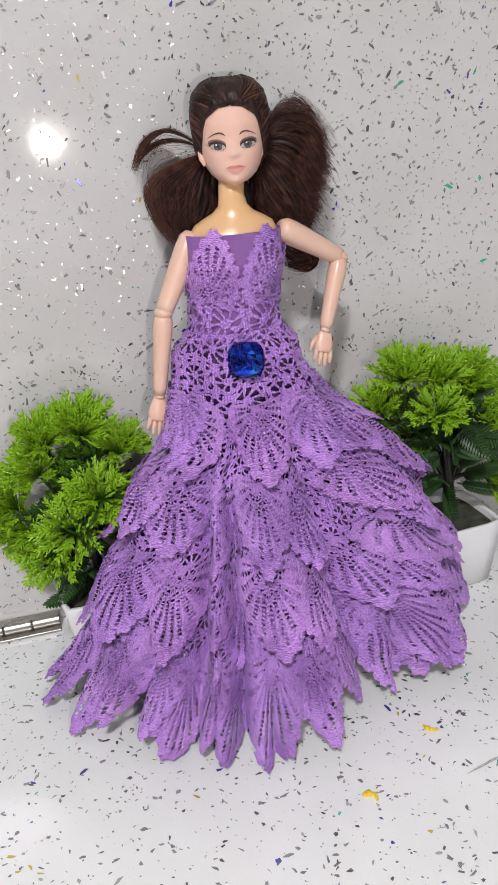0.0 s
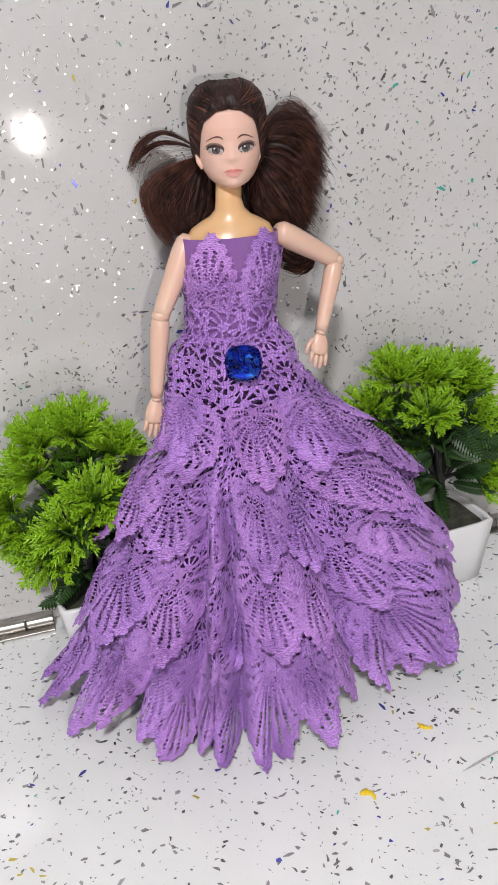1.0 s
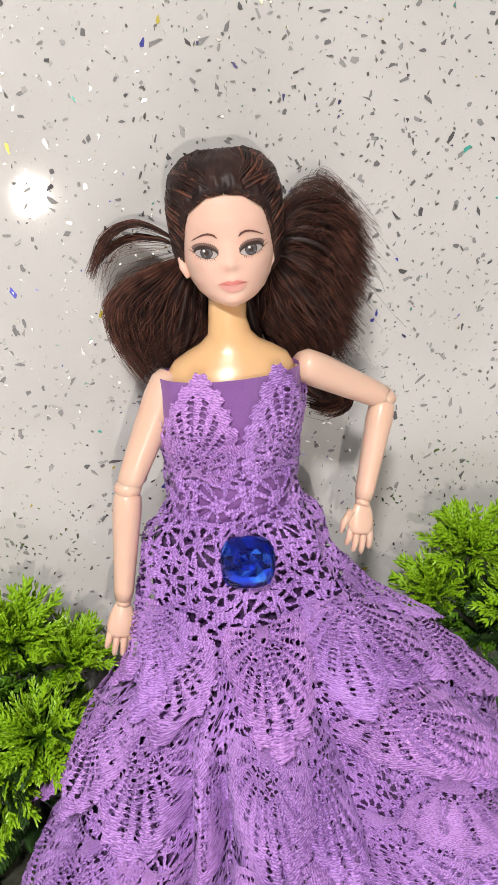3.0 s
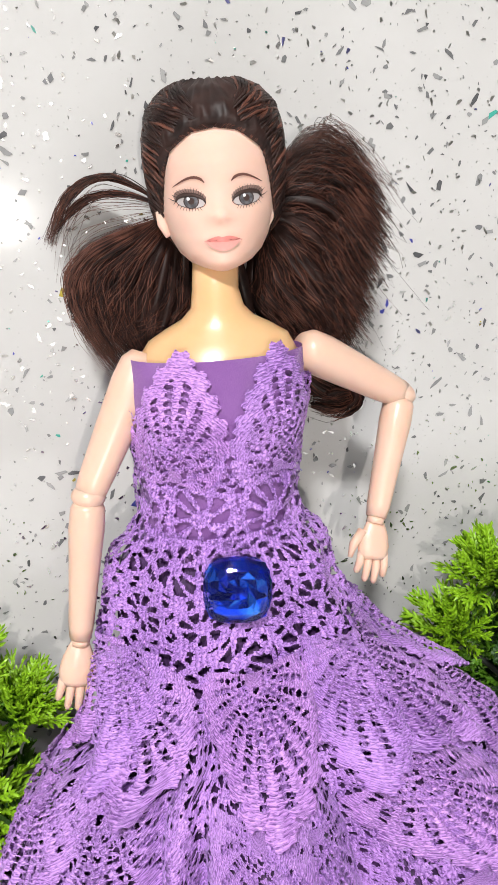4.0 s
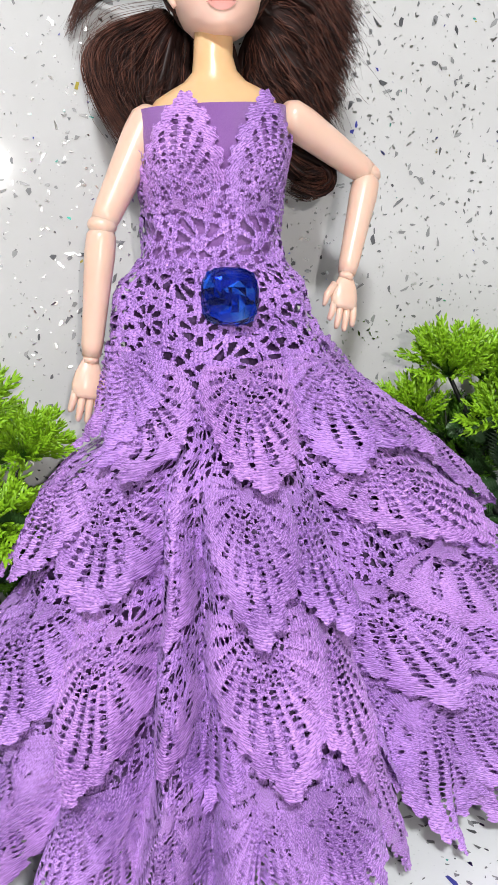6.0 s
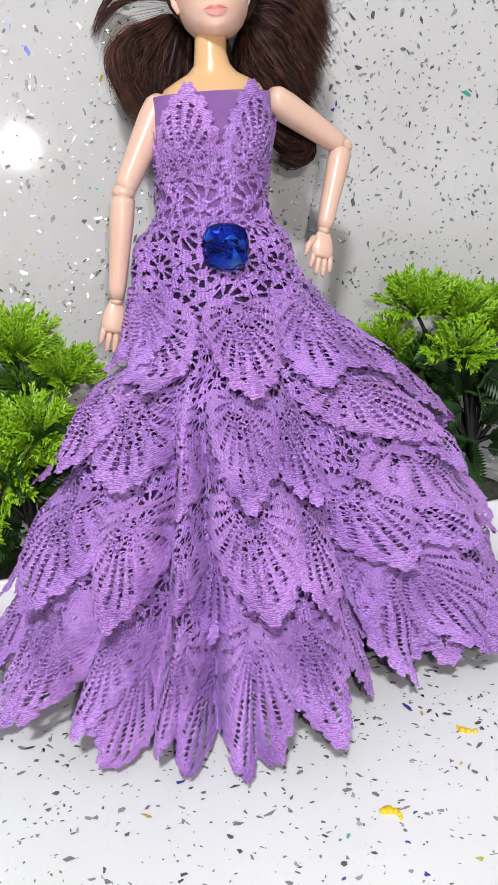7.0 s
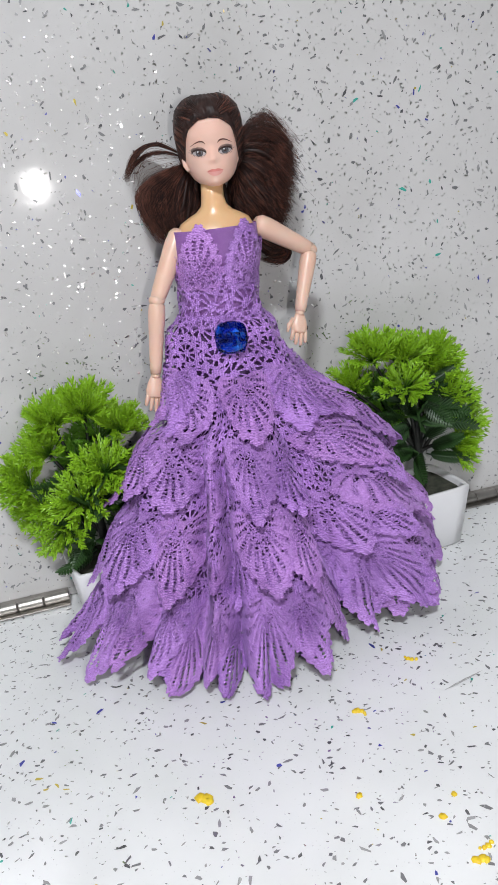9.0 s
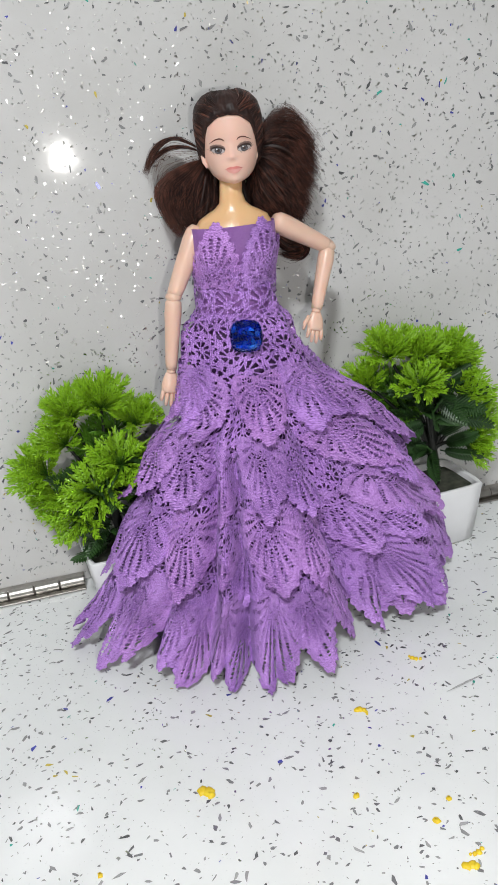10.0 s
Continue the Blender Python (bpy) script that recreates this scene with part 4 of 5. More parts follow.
def band(al0, al1, s0, s1, off, size, step=0.00042):
    """A ring of daisy lace round the skirt."""
    run = (s1 - s0) * 0.205
    rows = int(run / step)
    mid = np.linspace(al0, al1, 400)
    arc = np.concatenate([[0], np.cumsum(np.linalg.norm(np.diff(skirt(mid, (s0 + s1) / 2, 0), axis=0), axis=1))])
    cols = int(arc[-1] / step)
    u = np.linspace(0, arc[-1], cols)
    al = np.interp(u, arc, mid)
    v = np.linspace(0, run, rows)
    V, U = np.meshgrid(v, u, indexing="ij")
    AL = np.broadcast_to(al, V.shape)
    hole = flower_holes(U, V + 0.15 * size * np.sin(U * 160), size)
    hole |= V > run * (0.86 + 0.14 * np.abs(np.sin(U * 260)))
    o = off + 0.0004 * np.sin(U * 2600 + 3 * np.sin(V * 800)) * np.sin(V * 2600) + 0.35 * crinkle(U, V) + thread_jitter(V.shape, 0.00003)
    h = Heap()
    h.add(skirt(AL, s0 + V / 0.205, o).reshape(-1, 3), grid_faces(rows, cols, keep=~hole[:-1, :-1]).tolist(), LACE, np.stack([U.ravel() * 900, V.ravel() * 1600], -1))
    return h.mesh("lace_band")


gown = thing("lace_gown", "tiered purple guipure lace ball gown on the doll", "dress", (0.022, -0.047, 0.0))


def gown_part(name, me, parent=None, label=""):
    ob = part(name, me, parent or gown, label)
    if parent is None:
        ob.location = (-0.022, 0.047, 0.0)
    return ob


# lining of the skirt; its dark colour carries the shade behind the lace
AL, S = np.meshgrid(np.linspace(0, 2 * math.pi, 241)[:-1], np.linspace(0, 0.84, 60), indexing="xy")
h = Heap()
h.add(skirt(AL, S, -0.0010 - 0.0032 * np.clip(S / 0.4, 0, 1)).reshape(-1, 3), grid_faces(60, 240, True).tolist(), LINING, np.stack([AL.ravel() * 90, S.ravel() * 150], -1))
gown_part("lining", h.mesh("lining"), None, "purple underskirt, darkened for the shade behind the lace holes")

# leaves of each flounce: angle and position of the tip, width, length, tilt
FIRST = [(2.20, 0.337, 0.0270, 0.0336, 0.23), (1.55, 0.355, 0.0295, 0.0354, -0.00), (1.18, 0.366, 0.0248, 0.0395, -0.37), (0.96, 0.330, 0.0206, 0.0223, -0.64),
    (-0.01, 0.521, 0.0328, 0.0472, 0.18), (2.56, 0.319, 0.0174, 0.0330, 0.22)]
SECOND = [(2.36, 0.530, 0.0368, 0.0373, -0.02), (2.78, 0.503, 0.0264, 0.0350, -0.01), (2.02, 0.572, 0.0207, 0.0405, -0.05), (1.67, 0.559, 0.0259, 0.0410, -0.07),
    (1.39, 0.568, 0.0307, 0.0378, 0.08), (0.64, 0.507, 0.0380, 0.0408, 0.66), (-0.03, 0.804, 0.0407, 0.0620, 0.61), (1.03, 0.754, 0.0352, 0.0419, 0.33),
    (0.13, 0.918, 0.0320, 0.0620, 0.66)]
THIRD = [(2.72, 0.772, 0.0380, 0.0463, -0.12), (2.25, 0.774, 0.0320, 0.0437, -0.00), (1.99, 0.736, 0.0219, 0.0322, -0.04), (1.60, 0.745, 0.0351, 0.0408, 0.13),
    (1.39, 0.774, 0.0233, 0.0421, 0.11), (1.12, 0.880, 0.0237, 0.0359, 0.05), (1.00, 1.044, 0.0388, 0.0620, 0.12), (0.75, 0.974, 0.0362, 0.0535, 0.38),
    (1.80, 0.810, 0.0224, 0.0405, 0.02)]
FIRST = [(2.21, 0.337, 0.0270, 0.0329, 0.32), (1.55, 0.355, 0.0294, 0.0359, -0.00), (1.16, 0.366, 0.0248, 0.0396, -0.34), (0.94, 0.330, 0.0206, 0.0213, -0.68),
    (0.13, 0.518, 0.0324, 0.0446, 0.00), (2.48, 0.323, 0.0173, 0.0332, 0.41)]
SECOND = [(2.36, 0.527, 0.0368, 0.0368, -0.01), (2.78, 0.503, 0.0264, 0.0345, 0.02), (2.03, 0.581, 0.0210, 0.0428, -0.05), (1.66, 0.561, 0.0260, 0.0415, -0.07),
    (1.40, 0.566, 0.0306, 0.0373, 0.03), (0.70, 0.501, 0.0377, 0.0369, 0.58), (0.18, 0.747, 0.0395, 0.0620, 0.79), (1.06, 0.750, 0.0352, 0.0392, 0.23),
    (0.78, 0.732, 0.0283, 0.0362, 0.58)]
THIRD = [(2.73, 0.781, 0.0381, 0.0482, -0.12), (2.25, 0.774, 0.0320, 0.0437, -0.00), (1.99, 0.747, 0.0221, 0.0355, -0.06), (1.60, 0.750, 0.0351, 0.0417, 0.11),
    (1.41, 0.765, 0.0232, 0.0416, 0.09), (1.12, 0.891, 0.0239, 0.0364, 0.04), (1.03, 1.035, 0.0388, 0.0620, 0.09), (0.78, 0.970, 0.0362, 0.0554, 0.49),
    (1.79, 0.848, 0.0230, 0.0437, 0.02)]
FIRST = [(2.22, 0.337, 0.0270, 0.0328, 0.31), (1.55, 0.357, 0.0294, 0.0363, 0.00), (1.16, 0.366, 0.0248, 0.0396, -0.35), (0.94, 0.330, 0.0206, 0.0213, -0.68),
    (0.13, 0.518, 0.0324, 0.0446, 0.00), (2.48, 0.323, 0.0173, 0.0332, 0.41)]
SECOND = [(2.36, 0.527, 0.0368, 0.0368, -0.01), (2.78, 0.503, 0.0264, 0.0345, 0.02), (2.02, 0.572, 0.0208, 0.0410, -0.04), (1.66, 0.561, 0.0260, 0.0410, -0.05),
    (1.40, 0.566, 0.0306, 0.0373, 0.03), (0.70, 0.501, 0.0377, 0.0369, 0.58), (0.18, 0.747, 0.0395, 0.0620, 0.79), (1.05, 0.754, 0.0353, 0.0394, 0.25),
    (0.78, 0.732, 0.0283, 0.0362, 0.58)]
THIRD = [(2.73, 0.779, 0.0380, 0.0477, -0.11), (2.25, 0.774, 0.0320, 0.0437, -0.00), (1.98, 0.736, 0.0219, 0.0332, -0.04), (1.60, 0.752, 0.0352, 0.0417, 0.12),
    (1.41, 0.765, 0.0232, 0.0411, 0.08), (1.17, 0.878, 0.0236, 0.0350, -0.06), (1.03, 1.039, 0.0388, 0.0620, 0.08), (0.78, 0.970, 0.0362, 0.0557, 0.51),
    (1.82, 0.821, 0.0225, 0.0405, -0.03)]
FIRST = [(2.21, 0.337, 0.0270, 0.0337, 0.25), (1.55, 0.357, 0.0294, 0.0363, 0.00), (1.16, 0.366, 0.0248, 0.0399, -0.29), (0.94, 0.328, 0.0206, 0.0204, -0.62),
    (0.13, 0.518, 0.0324, 0.0446, 0.01), (2.48, 0.323, 0.0173, 0.0339, 0.22)]
SECOND = [(2.36, 0.527, 0.0368, 0.0368, -0.01), (2.78, 0.503, 0.0264, 0.0345, 0.02), (2.02, 0.572, 0.0208, 0.0410, -0.04), (1.66, 0.561, 0.0260, 0.0410, -0.05),
    (1.40, 0.566, 0.0306, 0.0373, 0.03), (0.70, 0.501, 0.0377, 0.0369, 0.58), (0.18, 0.747, 0.0395, 0.0620, 0.79), (1.05, 0.754, 0.0353, 0.0394, 0.25),
    (0.78, 0.732, 0.0283, 0.0362, 0.58)]
THIRD = [(2.73, 0.779, 0.0380, 0.0477, -0.11), (2.25, 0.774, 0.0320, 0.0437, -0.00), (1.98, 0.736, 0.0219, 0.0332, -0.04), (1.60, 0.752, 0.0352, 0.0417, 0.12),
    (1.41, 0.765, 0.0232, 0.0411, 0.08), (1.17, 0.878, 0.0236, 0.0350, -0.06), (1.03, 1.039, 0.0388, 0.0620, 0.08), (0.78, 0.970, 0.0362, 0.0557, 0.51),
    (1.82, 0.821, 0.0225, 0.0405, -0.03)]
FIRST = [(2.21, 0.337, 0.0270, 0.0337, 0.25), (1.55, 0.357, 0.0294, 0.0363, 0.00), (1.16, 0.366, 0.0249, 0.0399, -0.29), (0.94, 0.328, 0.0206, 0.0204, -0.62),
    (0.13, 0.518, 0.0324, 0.0446, 0.01), (2.48, 0.323, 0.0173, 0.0339, 0.22)]
SECOND = [(2.36, 0.527, 0.0368, 0.0368, -0.01), (2.78, 0.503, 0.0264, 0.0345, 0.02), (2.02, 0.572, 0.0208, 0.0410, -0.04), (1.66, 0.561, 0.0260, 0.0410, -0.05),
    (1.40, 0.566, 0.0306, 0.0373, 0.03), (0.70, 0.501, 0.0377, 0.0369, 0.58), (0.31, 0.725, 0.0388, 0.0620, 0.75), (1.06, 0.754, 0.0353, 0.0396, 0.22),
    (0.79, 0.732, 0.0283, 0.0356, 0.55)]
THIRD = [(2.73, 0.779, 0.0380, 0.0477, -0.11), (2.25, 0.774, 0.0320, 0.0437, -0.00), (1.98, 0.736, 0.0219, 0.0332, -0.04), (1.60, 0.752, 0.0352, 0.0417, 0.12),
    (1.41, 0.765, 0.0232, 0.0411, 0.07), (1.18, 0.884, 0.0237, 0.0356, -0.09), (1.05, 1.010, 0.0388, 0.0567, 0.05), (0.79, 0.974, 0.0363, 0.0565, 0.50),
    (1.82, 0.830, 0.0226, 0.0414, -0.03)]
FIRST = [(2.21, 0.337, 0.0270, 0.0337, 0.25), (1.55, 0.357, 0.0294, 0.0363, 0.00), (1.16, 0.366, 0.0249, 0.0399, -0.29), (0.94, 0.328, 0.0206, 0.0204, -0.62),
    (0.13, 0.518, 0.0324, 0.0446, 0.01), (2.48, 0.323, 0.0173, 0.0339, 0.22)]
SECOND = [(2.36, 0.527, 0.0368, 0.0368, -0.01), (2.78, 0.503, 0.0264, 0.0345, 0.02), (2.02, 0.572, 0.0208, 0.0410, -0.04), (1.66, 0.561, 0.0260, 0.0410, -0.05),
    (1.40, 0.566, 0.0306, 0.0373, 0.03), (0.70, 0.501, 0.0377, 0.0369, 0.58), (0.31, 0.725, 0.0388, 0.0620, 0.75), (1.06, 0.754, 0.0353, 0.0396, 0.22),
    (0.79, 0.732, 0.0283, 0.0356, 0.55)]
THIRD = [(2.73, 0.779, 0.0380, 0.0477, -0.11), (2.25, 0.774, 0.0320, 0.0437, -0.00), (1.98, 0.736, 0.0219, 0.0332, -0.04), (1.60, 0.752, 0.0352, 0.0417, 0.12),
    (1.41, 0.765, 0.0232, 0.0411, 0.07), (1.18, 0.884, 0.0237, 0.0356, -0.09), (1.05, 1.010, 0.0388, 0.0567, 0.05), (0.79, 0.974, 0.0363, 0.0565, 0.50),
    (1.82, 0.830, 0.0226, 0.0414, -0.03)]
HEM = [(3.10, 1.046, 0.0218, 0.0524, -0.12), (2.67, 1.030, 0.0219, 0.0467, 0.10), (2.49, 0.956, 0.0199, 0.0332, 0.05), (2.28, 0.963, 0.0236, 0.0359, -0.03),
    (2.12, 1.102, 0.0207, 0.0566, -0.01), (1.99, 0.992, 0.0179, 0.0406, -0.07), (1.86, 1.077, 0.0204, 0.0452, -0.07), (1.70, 1.075, 0.0307, 0.0596, -0.09),
    (1.45, 0.985, 0.0230, 0.0431, 0.12), (1.18, 1.019, 0.0251, 0.0609, 0.31), (2.63, 0.990, 0.0204, 0.0493, -0.04)]
UNDER = [(-0.3 + 0.205 * i + 0.05 * lr.normal(), 0.965 + 0.02 * lr.normal(), 0.025, 0.040, 0.12 * lr.normal()) for i in range(19)]
HEM += [(0.12, 1.0, 0.026, 0.05, 0.1), (-0.15, 1.0, 0.026, 0.05, 0.0), (3.35, 1.0, 0.026, 0.05, 0.0)]
THIRD += [(0.20, 0.83, 0.030, 0.048, 0.1), (-0.15, 0.80, 0.030, 0.048, 0.0), (3.12, 0.80, 0.030, 0.046, 0.0)]
SECOND += [(0.62, 0.60, 0.030, 0.044, 0.25), (-0.2, 0.58, 0.030, 0.046, 0.0), (3.3, 0.58, 0.028, 0.044, 0.0)]
FIRST += [(0.62, 0.37, 0.028, 0.040, 0.1), (-0.15, 0.36, 0.028, 0.040, 0.0), (2.62, 0.31, 0.024, 0.034, 0.0), (3.0, 0.31, 0.024, 0.034, 0.0)]
# first row of the ring of daisy lace, its end, leaves, distance from the lining, lift of the tips, cling to the folds
FLOUNCES = [(0.74, 0.90, UNDER, -0.0012, 0.0, 0.95), (0.66, 0.88, HEM, 0.0014, 0.002, 0.95), (0.44, 0.70, THIRD, 0.0034, 0.006, 0.9), (0.22, 0.50, SECOND, 0.0052, 0.006, 0.9), (-0.05, 0.26, FIRST, 0.0066, 0.003, 0.9)]
for k, (s0, s1, leaves, off, lift, cling) in enumerate(FLOUNCES):
    tier = gown_part("tier", band(-0.35, PI + 0.35, s0, s1, off - (0.0040 if k == 4 else 0.0032), 0.0165 if k == 4 else 0.0140), None, "purple daisy lace flounce with leaf-shaped edge")
    for al, tip, width, length, tilt in leaves:
        part("lace_leaf", lay_leaf(al, tip, width, length * 1.08, off + 0.0010 * lr.random() - (0.0050 if 1.76 < al < 2.14 and k in (2, 3) else 0.0), tilt, lift * (0.6 + 0.7 * lr.random()), cling), tier)


# bodice: satin sheath, daisy lace and upright leaves
def torso(al, z, off):
    xr = np.interp(z, [0.165, 0.176, 0.186, 0.197, 0.208, 0.217, 0.224, 0.236], [0.0235, 0.0232, 0.0222, 0.0220, 0.0236, 0.0245, 0.0242, 0.023])
    xc = np.interp(z, [0.165, 0.19, 0.226], [0.022, 0.0235, 0.0258])
    yf = np.interp(z, [0.165, 0.176, 0.19, 0.203, 0.212, 0.219, 0.226, 0.236], [0.0195, 0.0185, 0.0180, 0.0192, 0.0205, 0.0185, 0.0150, 0.0125])
    bust = 0.0010 * np.exp(-((z - 0.2105) / 0.006) ** 2) * (np.exp(-((al - 1.05) / 0.32) ** 2) + np.exp(-((al - 2.1) / 0.32) ** 2))
    k = off + bust
    ry = np.where(np.sin(al) > 0, yf, 0.0145)
    dx, dy = (xr + k) * np.cos(al), -0.001 - (ry + k) * np.sin(al)
    return np.stack([xc + 0.982 * dx + 0.189 * dy, -0.0455 - 0.189 * dx + 0.982 * dy, z + 0 * al], -1)


AL, Z = np.meshgrid(np.linspace(0, 2 * PI, 121)[:-1], np.linspace(0.166, 0.2262, 44), indexing="xy")
h = Heap()
h.add(torso(AL, Z, -0.0004 + 0.0002 * np.sin(Z * 2200 + 5 * np.sin(AL * 3)) * (Z < 0.222)).reshape(-1, 3), grid_faces(44, 120, True).tolist(), SATIN, np.stack([AL.ravel() * 500, Z.ravel() * 900], -1))
bodice = gown_part("bodice", h.mesh("bodice"), None, "purple satin strapless bodice under lace")


def bodice_lace(z0, z1, size, off, shift, fill=0.0, step=0.0004, gap=0.0):
    cols, rows = int(0.024 * 4.4 / step), int((z1 - z0) / step)
    al = np.linspace(-0.6, PI + 0.6, cols)
    Zz, Aa = np.meshgrid(np.linspace(z1, z0, rows), al, indexing="ij")
    U, V = (PI - Aa) * 0.0225 + shift, z1 - Zz
    hole = flower_holes(U, V, size)
    n = np.sin(U * 2300 + 3 * np.sin(V * 700)) * np.sin(V * 2100 + 2 * np.sin(U * 500))
    hole |= n > 0.93 - fill
    hole |= np.abs(Aa - 1.47 + 0.08 * np.sin(Zz * 1500)) < gap * np.clip((Zz - z0) / 0.008, 0, 1)
    hole |= Zz > z1 - 0.0012 + 0.0010 * np.sin(Aa * 21)
    o = off + 0.0004 * np.sin(U * 1500 + 2 * np.sin(V * 900)) * np.sin(V * 1700) + 0.0006 * np.sin(V * 350 + 2 * np.sin(U * 220)) + thread_jitter(U.shape, 0.00003)
    h = Heap()
    h.add(torso(Aa, Zz, o).reshape(-1, 3), grid_faces(rows, cols, keep=~hole[:-1, :-1]).tolist(), LACE, np.stack([U.ravel() * 900, V.ravel() * 1600], -1))
    return h.mesh("lace_band")


part("lace_band", bodice_lace(0.1765, 0.196, 0.0195, 0.0009, -0.0007), bodice)
part("lace_band", bodice_lace(0.168, 0.178, 0.012, 0.0012, 0.004, 0.1), bodice)
part("lace_band", bodice_lace(0.1945, 0.2065, 0.0125, 0.0009, 0.009, 0.1), bodice)
part("lace_band", bodice_lace(0.2030, 0.2150, 0.0085, 0.0006, 0.003, 0.12, gap=0.30), bodice)


def bodice_leaf(al0, z0, width, length, off, tilt, deep=1.0):
    """A leaf that stands up from the waist to the neckline."""
    X, Y, keep, relief, uv = leaf_cloth(width, length, 13, int(lr.integers(9999)), 0.0003)
    c, s = math.cos(tilt), math.sin(tilt)
    x, y = c * X - s * Y, s * X + c * Y
    o = off + 0.8 * relief * deep + 0.25 * crinkle(x, y) - 0.0006 * (2 * X / width) ** 2 - 0.0006 * np.clip(1 - Y / length, 0, 1) ** 2
    h = Heap()
    h.add(torso(al0 - x / 0.0225, z0 + y, o).reshape(-1, 3), grid_faces(*X.shape, keep=keep)[:, ::-1].tolist(), LACE, uv)
    return h.mesh("lace_leaf")


for al0, z0, w, ln, ti in ((2.10, 0.1965, 0.0255, 0.0350, -0.12), (0.82, 0.1965, 0.0255, 0.0350, 0.06), (3.05, 0.196, 0.022, 0.0250, 0.1), (-0.15, 0.196, 0.022, 0.0260, -0.1)):
    part("lace_leaf", bodice_leaf(al0, z0, w, ln, 0.0016, ti), bodice)


def brooch():
    """A cushion-cut blue glass stone: foil-backed facets below, clear crown above."""
    def outline(r, n=24, turn=0.0):
        t = (np.arange(n) + turn) * 2 * PI / n
        k = (np.abs(np.cos(t)) ** 3.2 + np.abs(np.sin(t)) ** 3.2) ** (-1 / 3.2)
        return np.stack([r * k * np.cos(t), r * k * np.sin(t)], -1)

    def rings(levels, mat, n):
        h = Heap()
        rr = [np.column_stack([outline(r, n, 0.5 * (k % 2)), np.full(n, z)]) for k, (r, z) in enumerate(levels)]
        for p, q in zip(rr, rr[1:]):
            for i in range(n):
                j = (i + 1) % n
                h.add([p[i], p[j], q[j]], [[0, 1, 2]], mat)
                h.add([p[i], q[j], q[i]], [[0, 1, 2]], mat)
        h.add(rr[-1], [list(range(n))], mat)
        return h.mesh("facet", False)

    g = gown_part("brooch", rings([(0.0084, 0.0), (0.0086, 0.0010), (0.0088, 0.0014), (0.0072, 0.0006), (0.0050, 0.0011), (0.0028, 0.0004), (0.0010, 0.0006)], GEM_FOIL, 12), None, "large deep blue faceted glass brooch at the waist")
    g.matrix_basis = pose(-0.0012, -0.0268, 0.1690, 80, 4, -10)
    part("crown", rings([(0.00865, 0.0012), (0.0089, 0.0020), (0.0083, 0.0032), (0.0064, 0.0043), (0.0058, 0.0044)], GEM_GLASS, 12), g, "clear faceted crown")


brooch()


# ---- potted artificial plants ----
pr = np.random.default_rng(5)


def blade(h, p, d, side, length, width, mat, v0, v1):
    """A tapered needle with a slight keel."""
    q = p + d * length
    m = p + d * length * 0.55
    n = np.cross(d, side)
    h.add([p - side * width * 0.35, p + side * width * 0.35, m + side * width * 0.5, m - side * width * 0.5, q, m + n * width * 0.4],
          [[0, 1, 5], [1, 2, 5], [2, 4, 5], [4, 3, 5], [3, 0, 5]], mat, [(0, v0), (1, v0), (1, (v0 + v1) / 2), (0, (v0 + v1) / 2), (0.5, v1), (0.5, (v0 + v1) / 2)])


def tuft(name, count, size, cone, mat, forks=7):
    """A bunch of forked sprigs that spread from one stem."""
    h = Heap()
    for _ in range(count):
        th, ph = cone * math.sqrt(pr.random()), pr.random() * 2 * PI
        d = np.array([math.sin(th) * math.cos(ph), math.sin(th) * math.sin(ph), math.cos(th)])
        side = np.cross(d, pr.normal(0, 1, 3))
        side /= np.linalg.norm(side)
        ln = size * (0.75 + 0.3 * pr.random())
        bend = pr.normal(0, 0.10, 3)
        p = np.zeros(3)
        for k in range(forks):
            t = (k + 1) / forks
            d = d + bend / forks
            d /= np.linalg.norm(d)
            q = p + d * ln / forks
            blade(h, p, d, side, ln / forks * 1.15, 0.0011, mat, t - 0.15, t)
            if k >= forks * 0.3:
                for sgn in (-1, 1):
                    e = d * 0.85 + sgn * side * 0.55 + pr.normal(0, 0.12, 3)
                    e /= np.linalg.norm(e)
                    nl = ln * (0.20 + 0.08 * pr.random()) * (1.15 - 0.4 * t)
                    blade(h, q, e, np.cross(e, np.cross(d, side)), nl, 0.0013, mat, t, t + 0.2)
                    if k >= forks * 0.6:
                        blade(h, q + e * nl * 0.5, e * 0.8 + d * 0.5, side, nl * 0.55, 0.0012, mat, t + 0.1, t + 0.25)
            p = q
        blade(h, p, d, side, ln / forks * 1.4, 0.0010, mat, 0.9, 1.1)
    return h.mesh(name, False)


def frond(name, length):
    """A flat fern leaf with paired leaflets."""
    h = Heap()
    n = 15
    c = np.stack([np.zeros(n), -0.18 * length * np.linspace(0, 1, n) ** 2, length * np.linspace(0, 1, n)], -1)
    tube(h, c, np.linspace(0.0006, 0.0002, n), FERN, 4)
    for i in range(2, n):
        t = i / n
        for sgn in (-1, 1):
            d = np.array([sgn * 0.9, -0.1, 0.55])
            d /= np.linalg.norm(d)
            blade(h, c[i], d, np.array([0, 0, 1.0]), length * 0.30 * math.sin(0.5 + 2.4 * t), 0.0026, FERN, 0.2 + 0.3 * t, 0.5 + 0.5 * t)
    return h.mesh(name, False)


TUFTS = [tuft("tuft", 84, 0.0205, 1.32, SPRIG), tuft("tuft", 92, 0.0215, 1.05, SPRIG), tuft("tuft", 64, 0.0200, 1.25, SPRIG_SHADED)]
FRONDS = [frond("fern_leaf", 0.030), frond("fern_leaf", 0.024)]


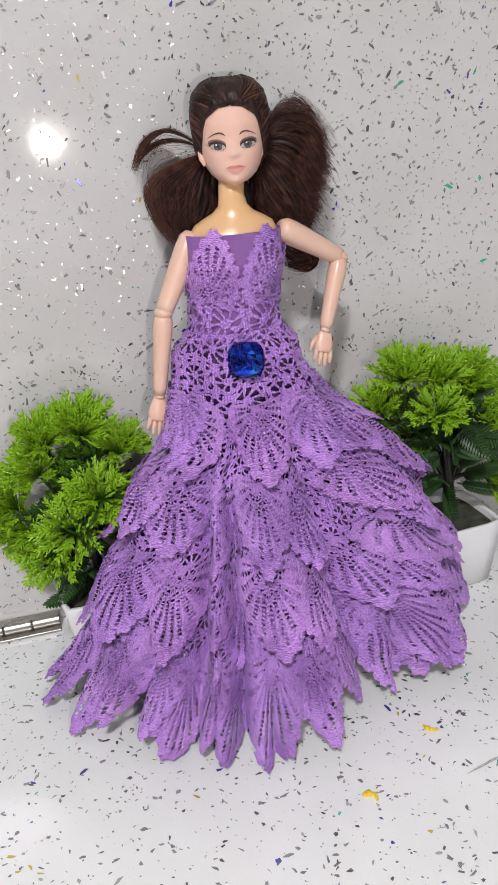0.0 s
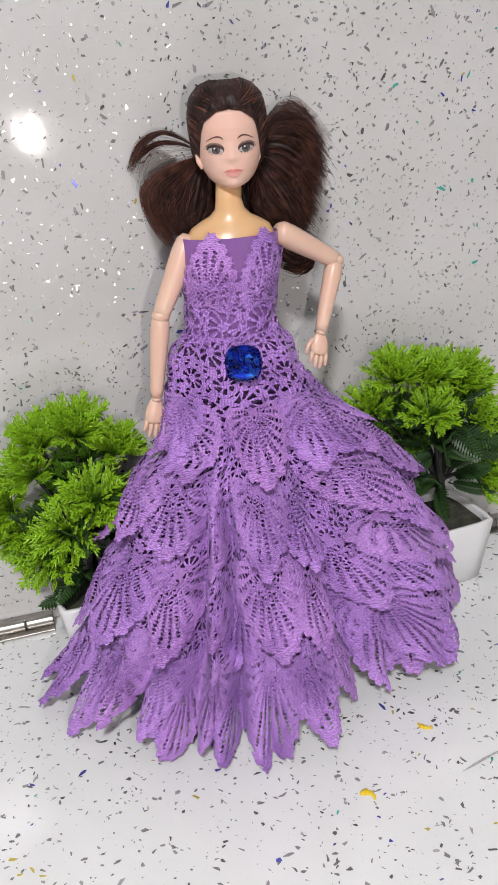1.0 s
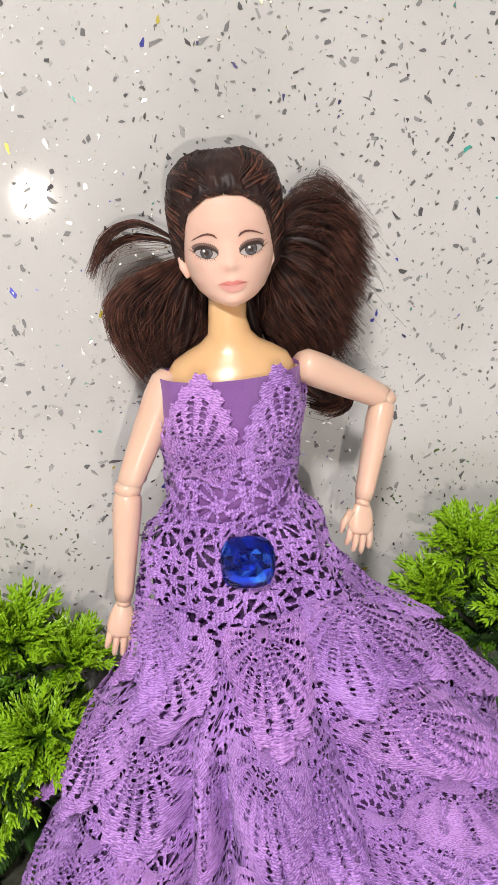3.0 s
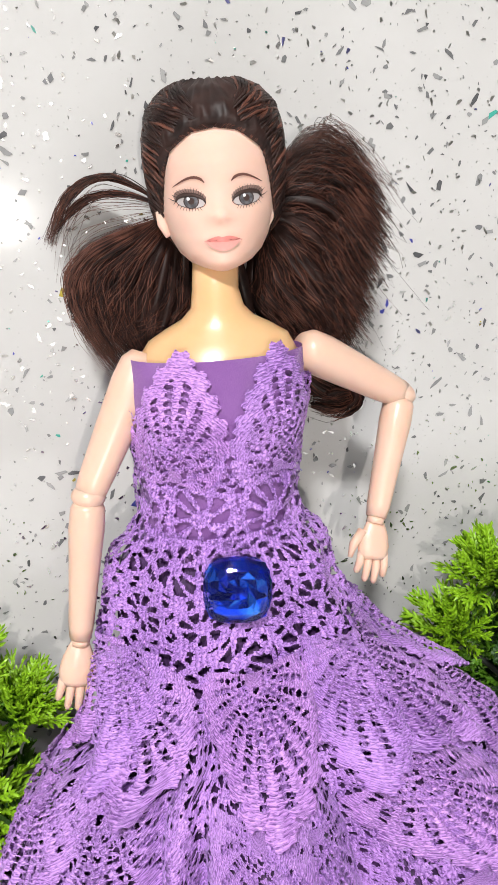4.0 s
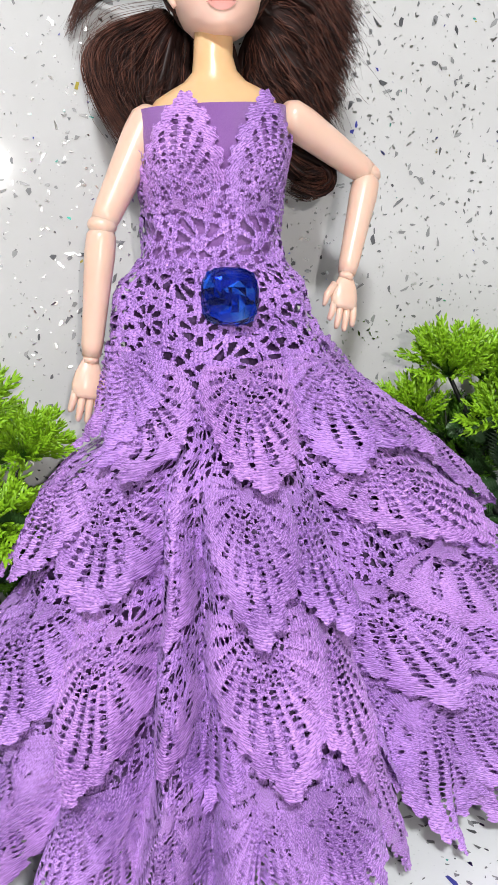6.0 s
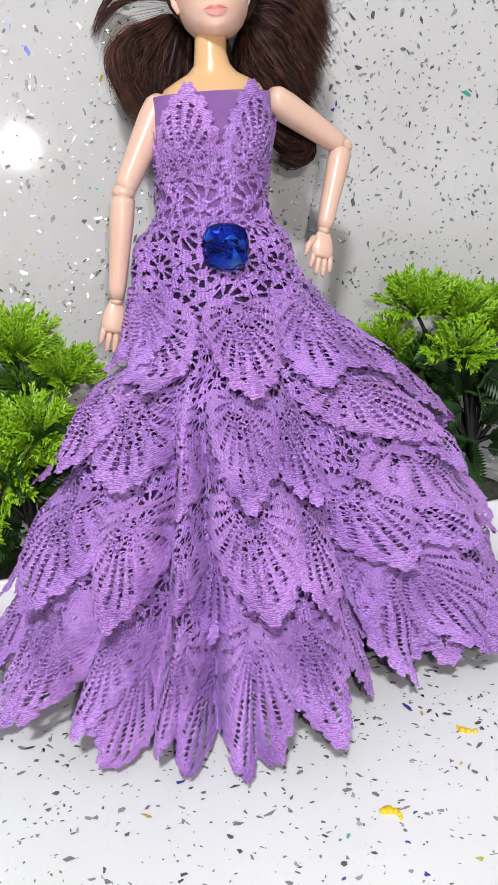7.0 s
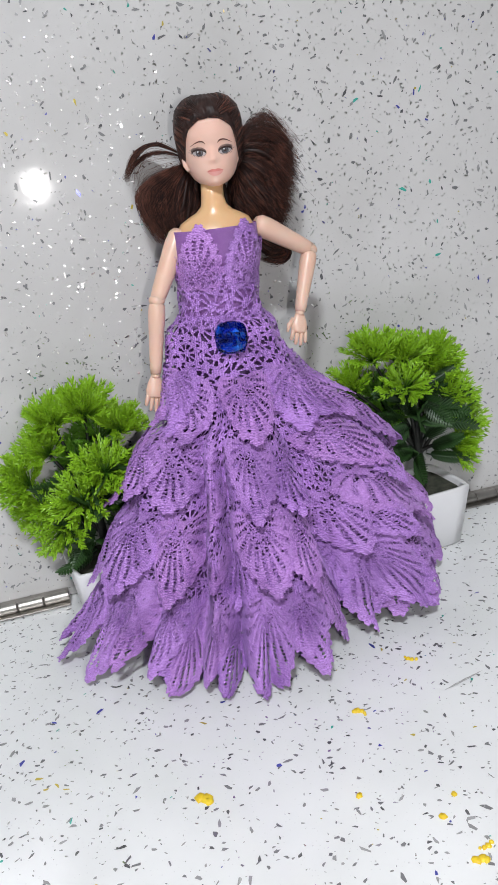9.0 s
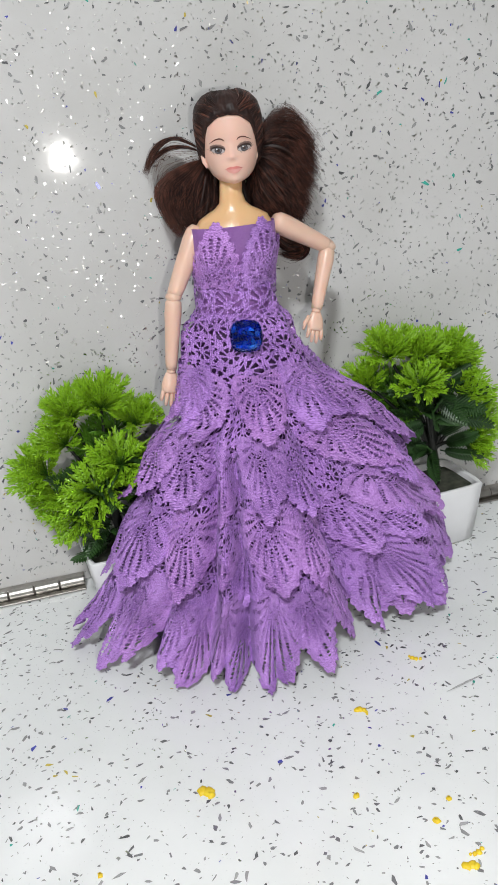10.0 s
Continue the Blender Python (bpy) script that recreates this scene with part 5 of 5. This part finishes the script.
def pot_mesh(w0, w1, height):
    """A square tapered planter with rounded corners and a hollow top."""
    def ring(w, z, n=32):
        t = np.arange(n) * 2 * PI / n
        t = t - 0.10 * np.sin(4 * t)
        k = (np.abs(np.cos(t)) ** 11 + np.abs(np.sin(t)) ** 11) ** (-1 / 11)
        return np.stack([w * k * np.cos(t), w * k * np.sin(t), np.full(n, z)], -1)
    rows = [ring(w0 * 0.9, 0.0), ring(w0, 0.0012), ring(w0 * 0.5 + w1 * 0.5, height * 0.5), ring(w1, height - 0.0008), ring(w1 - 0.0004, height), ring(w1 - 0.0022, height), ring(w1 - 0.0028, height - 0.001), ring(w1 - 0.004, height - 0.012)]
    h = Heap()
    h.add(np.concatenate(rows), grid_faces(len(rows), 32, True).tolist() + [list(range(32))[::-1]], WHITE_POT)
    f = Heap()
    f.add(ring(w1 - 0.0035, height - 0.004), [list(range(32))], SOIL)
    return h.mesh("pot"), f.mesh("filler")


def aim(place, direction, spin, scale=1.0):
    return Matrix.Translation(place) @ Vector(direction).to_track_quat("Z", "Y").to_matrix().to_4x4() @ pose(0, 0, 0, 0, 0, spin) @ Matrix.Scale(scale, 4)


def plant(name, base, turn, heads, low, label):
    e = thing("potted_plant", label, "potted plant", base, "artificial plants beside the doll")
    pot, fill = pot_mesh(0.0185, 0.0240, 0.043)
    p = part("pot", pot, e, "white square tapered plastic pot", pose(0, 0, -0.0005, 0, 0, turn))
    part("filler", fill, p, "dark filler")
    s = Heap()
    tube(s, spline([(0, 0, 0.030), (0.001, 0, 0.05), (-0.001, 0.001, 0.075), (0.001, 0.002, 0.10)], 12), np.linspace(0.0032, 0.0024, 12), DARK_STEM, 10)
    stem = part("stem", s.mesh("stem"), e, "thick dark plastic stem")
    for i, (x, y, z, k, sc) in enumerate(heads):
        c = np.array((x, y, z)) - np.array(base)
        d = c - np.array((0, 0.006, 0.062))
        d /= np.linalg.norm(d)
        d = d + np.array((0, -0.35, 0.15))
        d /= np.linalg.norm(d)
        root = c - d * 0.017 * sc
        b = Heap()
        tube(b, spline([(0.0, 0.001, 0.055 + 0.003 * (i % 4)), tuple(np.array((0, 0.002, 0.07)) * 0.5 + root * 0.5), tuple(root)], 8), np.linspace(0.0016, 0.0009, 8), DARK_STEM, 6)
        part("branch", b.mesh("branch"), stem)
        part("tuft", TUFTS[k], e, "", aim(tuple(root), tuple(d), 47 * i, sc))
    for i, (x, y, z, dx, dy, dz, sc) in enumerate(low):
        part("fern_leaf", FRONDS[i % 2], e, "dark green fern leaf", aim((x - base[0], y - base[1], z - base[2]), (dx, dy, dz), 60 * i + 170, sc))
    return e


def skirting_fronds(cx, cy, n, z0, z1, seed):
    r = np.random.default_rng(seed)
    out = []
    for i in range(n):
        a = -PI * (0.02 + 0.96 * (i + r.random() * 0.6) / n)
        z = z0 + (z1 - z0) * r.random()
        out.append((cx + 0.008 * math.cos(a), cy + 0.006 * math.sin(a), z, math.cos(a), 0.75 * math.sin(a), r.uniform(-0.35, 0.8), r.uniform(0.8, 1.1)))
    return out


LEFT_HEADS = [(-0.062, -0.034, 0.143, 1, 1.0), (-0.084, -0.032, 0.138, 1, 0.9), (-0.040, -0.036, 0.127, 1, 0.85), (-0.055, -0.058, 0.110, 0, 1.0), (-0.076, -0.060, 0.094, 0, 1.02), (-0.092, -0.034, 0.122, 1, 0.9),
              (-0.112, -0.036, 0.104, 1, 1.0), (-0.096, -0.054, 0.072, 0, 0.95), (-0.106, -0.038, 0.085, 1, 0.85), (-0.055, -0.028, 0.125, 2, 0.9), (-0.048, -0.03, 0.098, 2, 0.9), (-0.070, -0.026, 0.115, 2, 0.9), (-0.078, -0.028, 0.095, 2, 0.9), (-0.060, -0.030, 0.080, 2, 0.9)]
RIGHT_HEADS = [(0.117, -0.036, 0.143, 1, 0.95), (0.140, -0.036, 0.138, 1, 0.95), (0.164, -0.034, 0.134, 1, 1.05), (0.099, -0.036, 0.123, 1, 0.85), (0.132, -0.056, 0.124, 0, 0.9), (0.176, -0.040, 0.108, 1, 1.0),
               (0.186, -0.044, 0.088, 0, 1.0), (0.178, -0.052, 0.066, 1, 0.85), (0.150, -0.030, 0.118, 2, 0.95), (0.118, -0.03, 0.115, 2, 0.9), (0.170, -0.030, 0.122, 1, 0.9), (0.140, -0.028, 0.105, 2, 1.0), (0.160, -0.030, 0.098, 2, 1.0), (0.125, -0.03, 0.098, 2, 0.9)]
plant("plant", (-0.066, -0.036, 0.0), 8, LEFT_HEADS, skirting_fronds(-0.066, -0.036, 30, 0.044, 0.10, 2), "bright green artificial bush in a white pot against the slab")
plant("plant", (0.146, -0.040, 0.0), 5, RIGHT_HEADS, skirting_fronds(0.146, -0.036, 36, 0.052, 0.112, 4), "green artificial bush with dark lower fronds in a white pot")
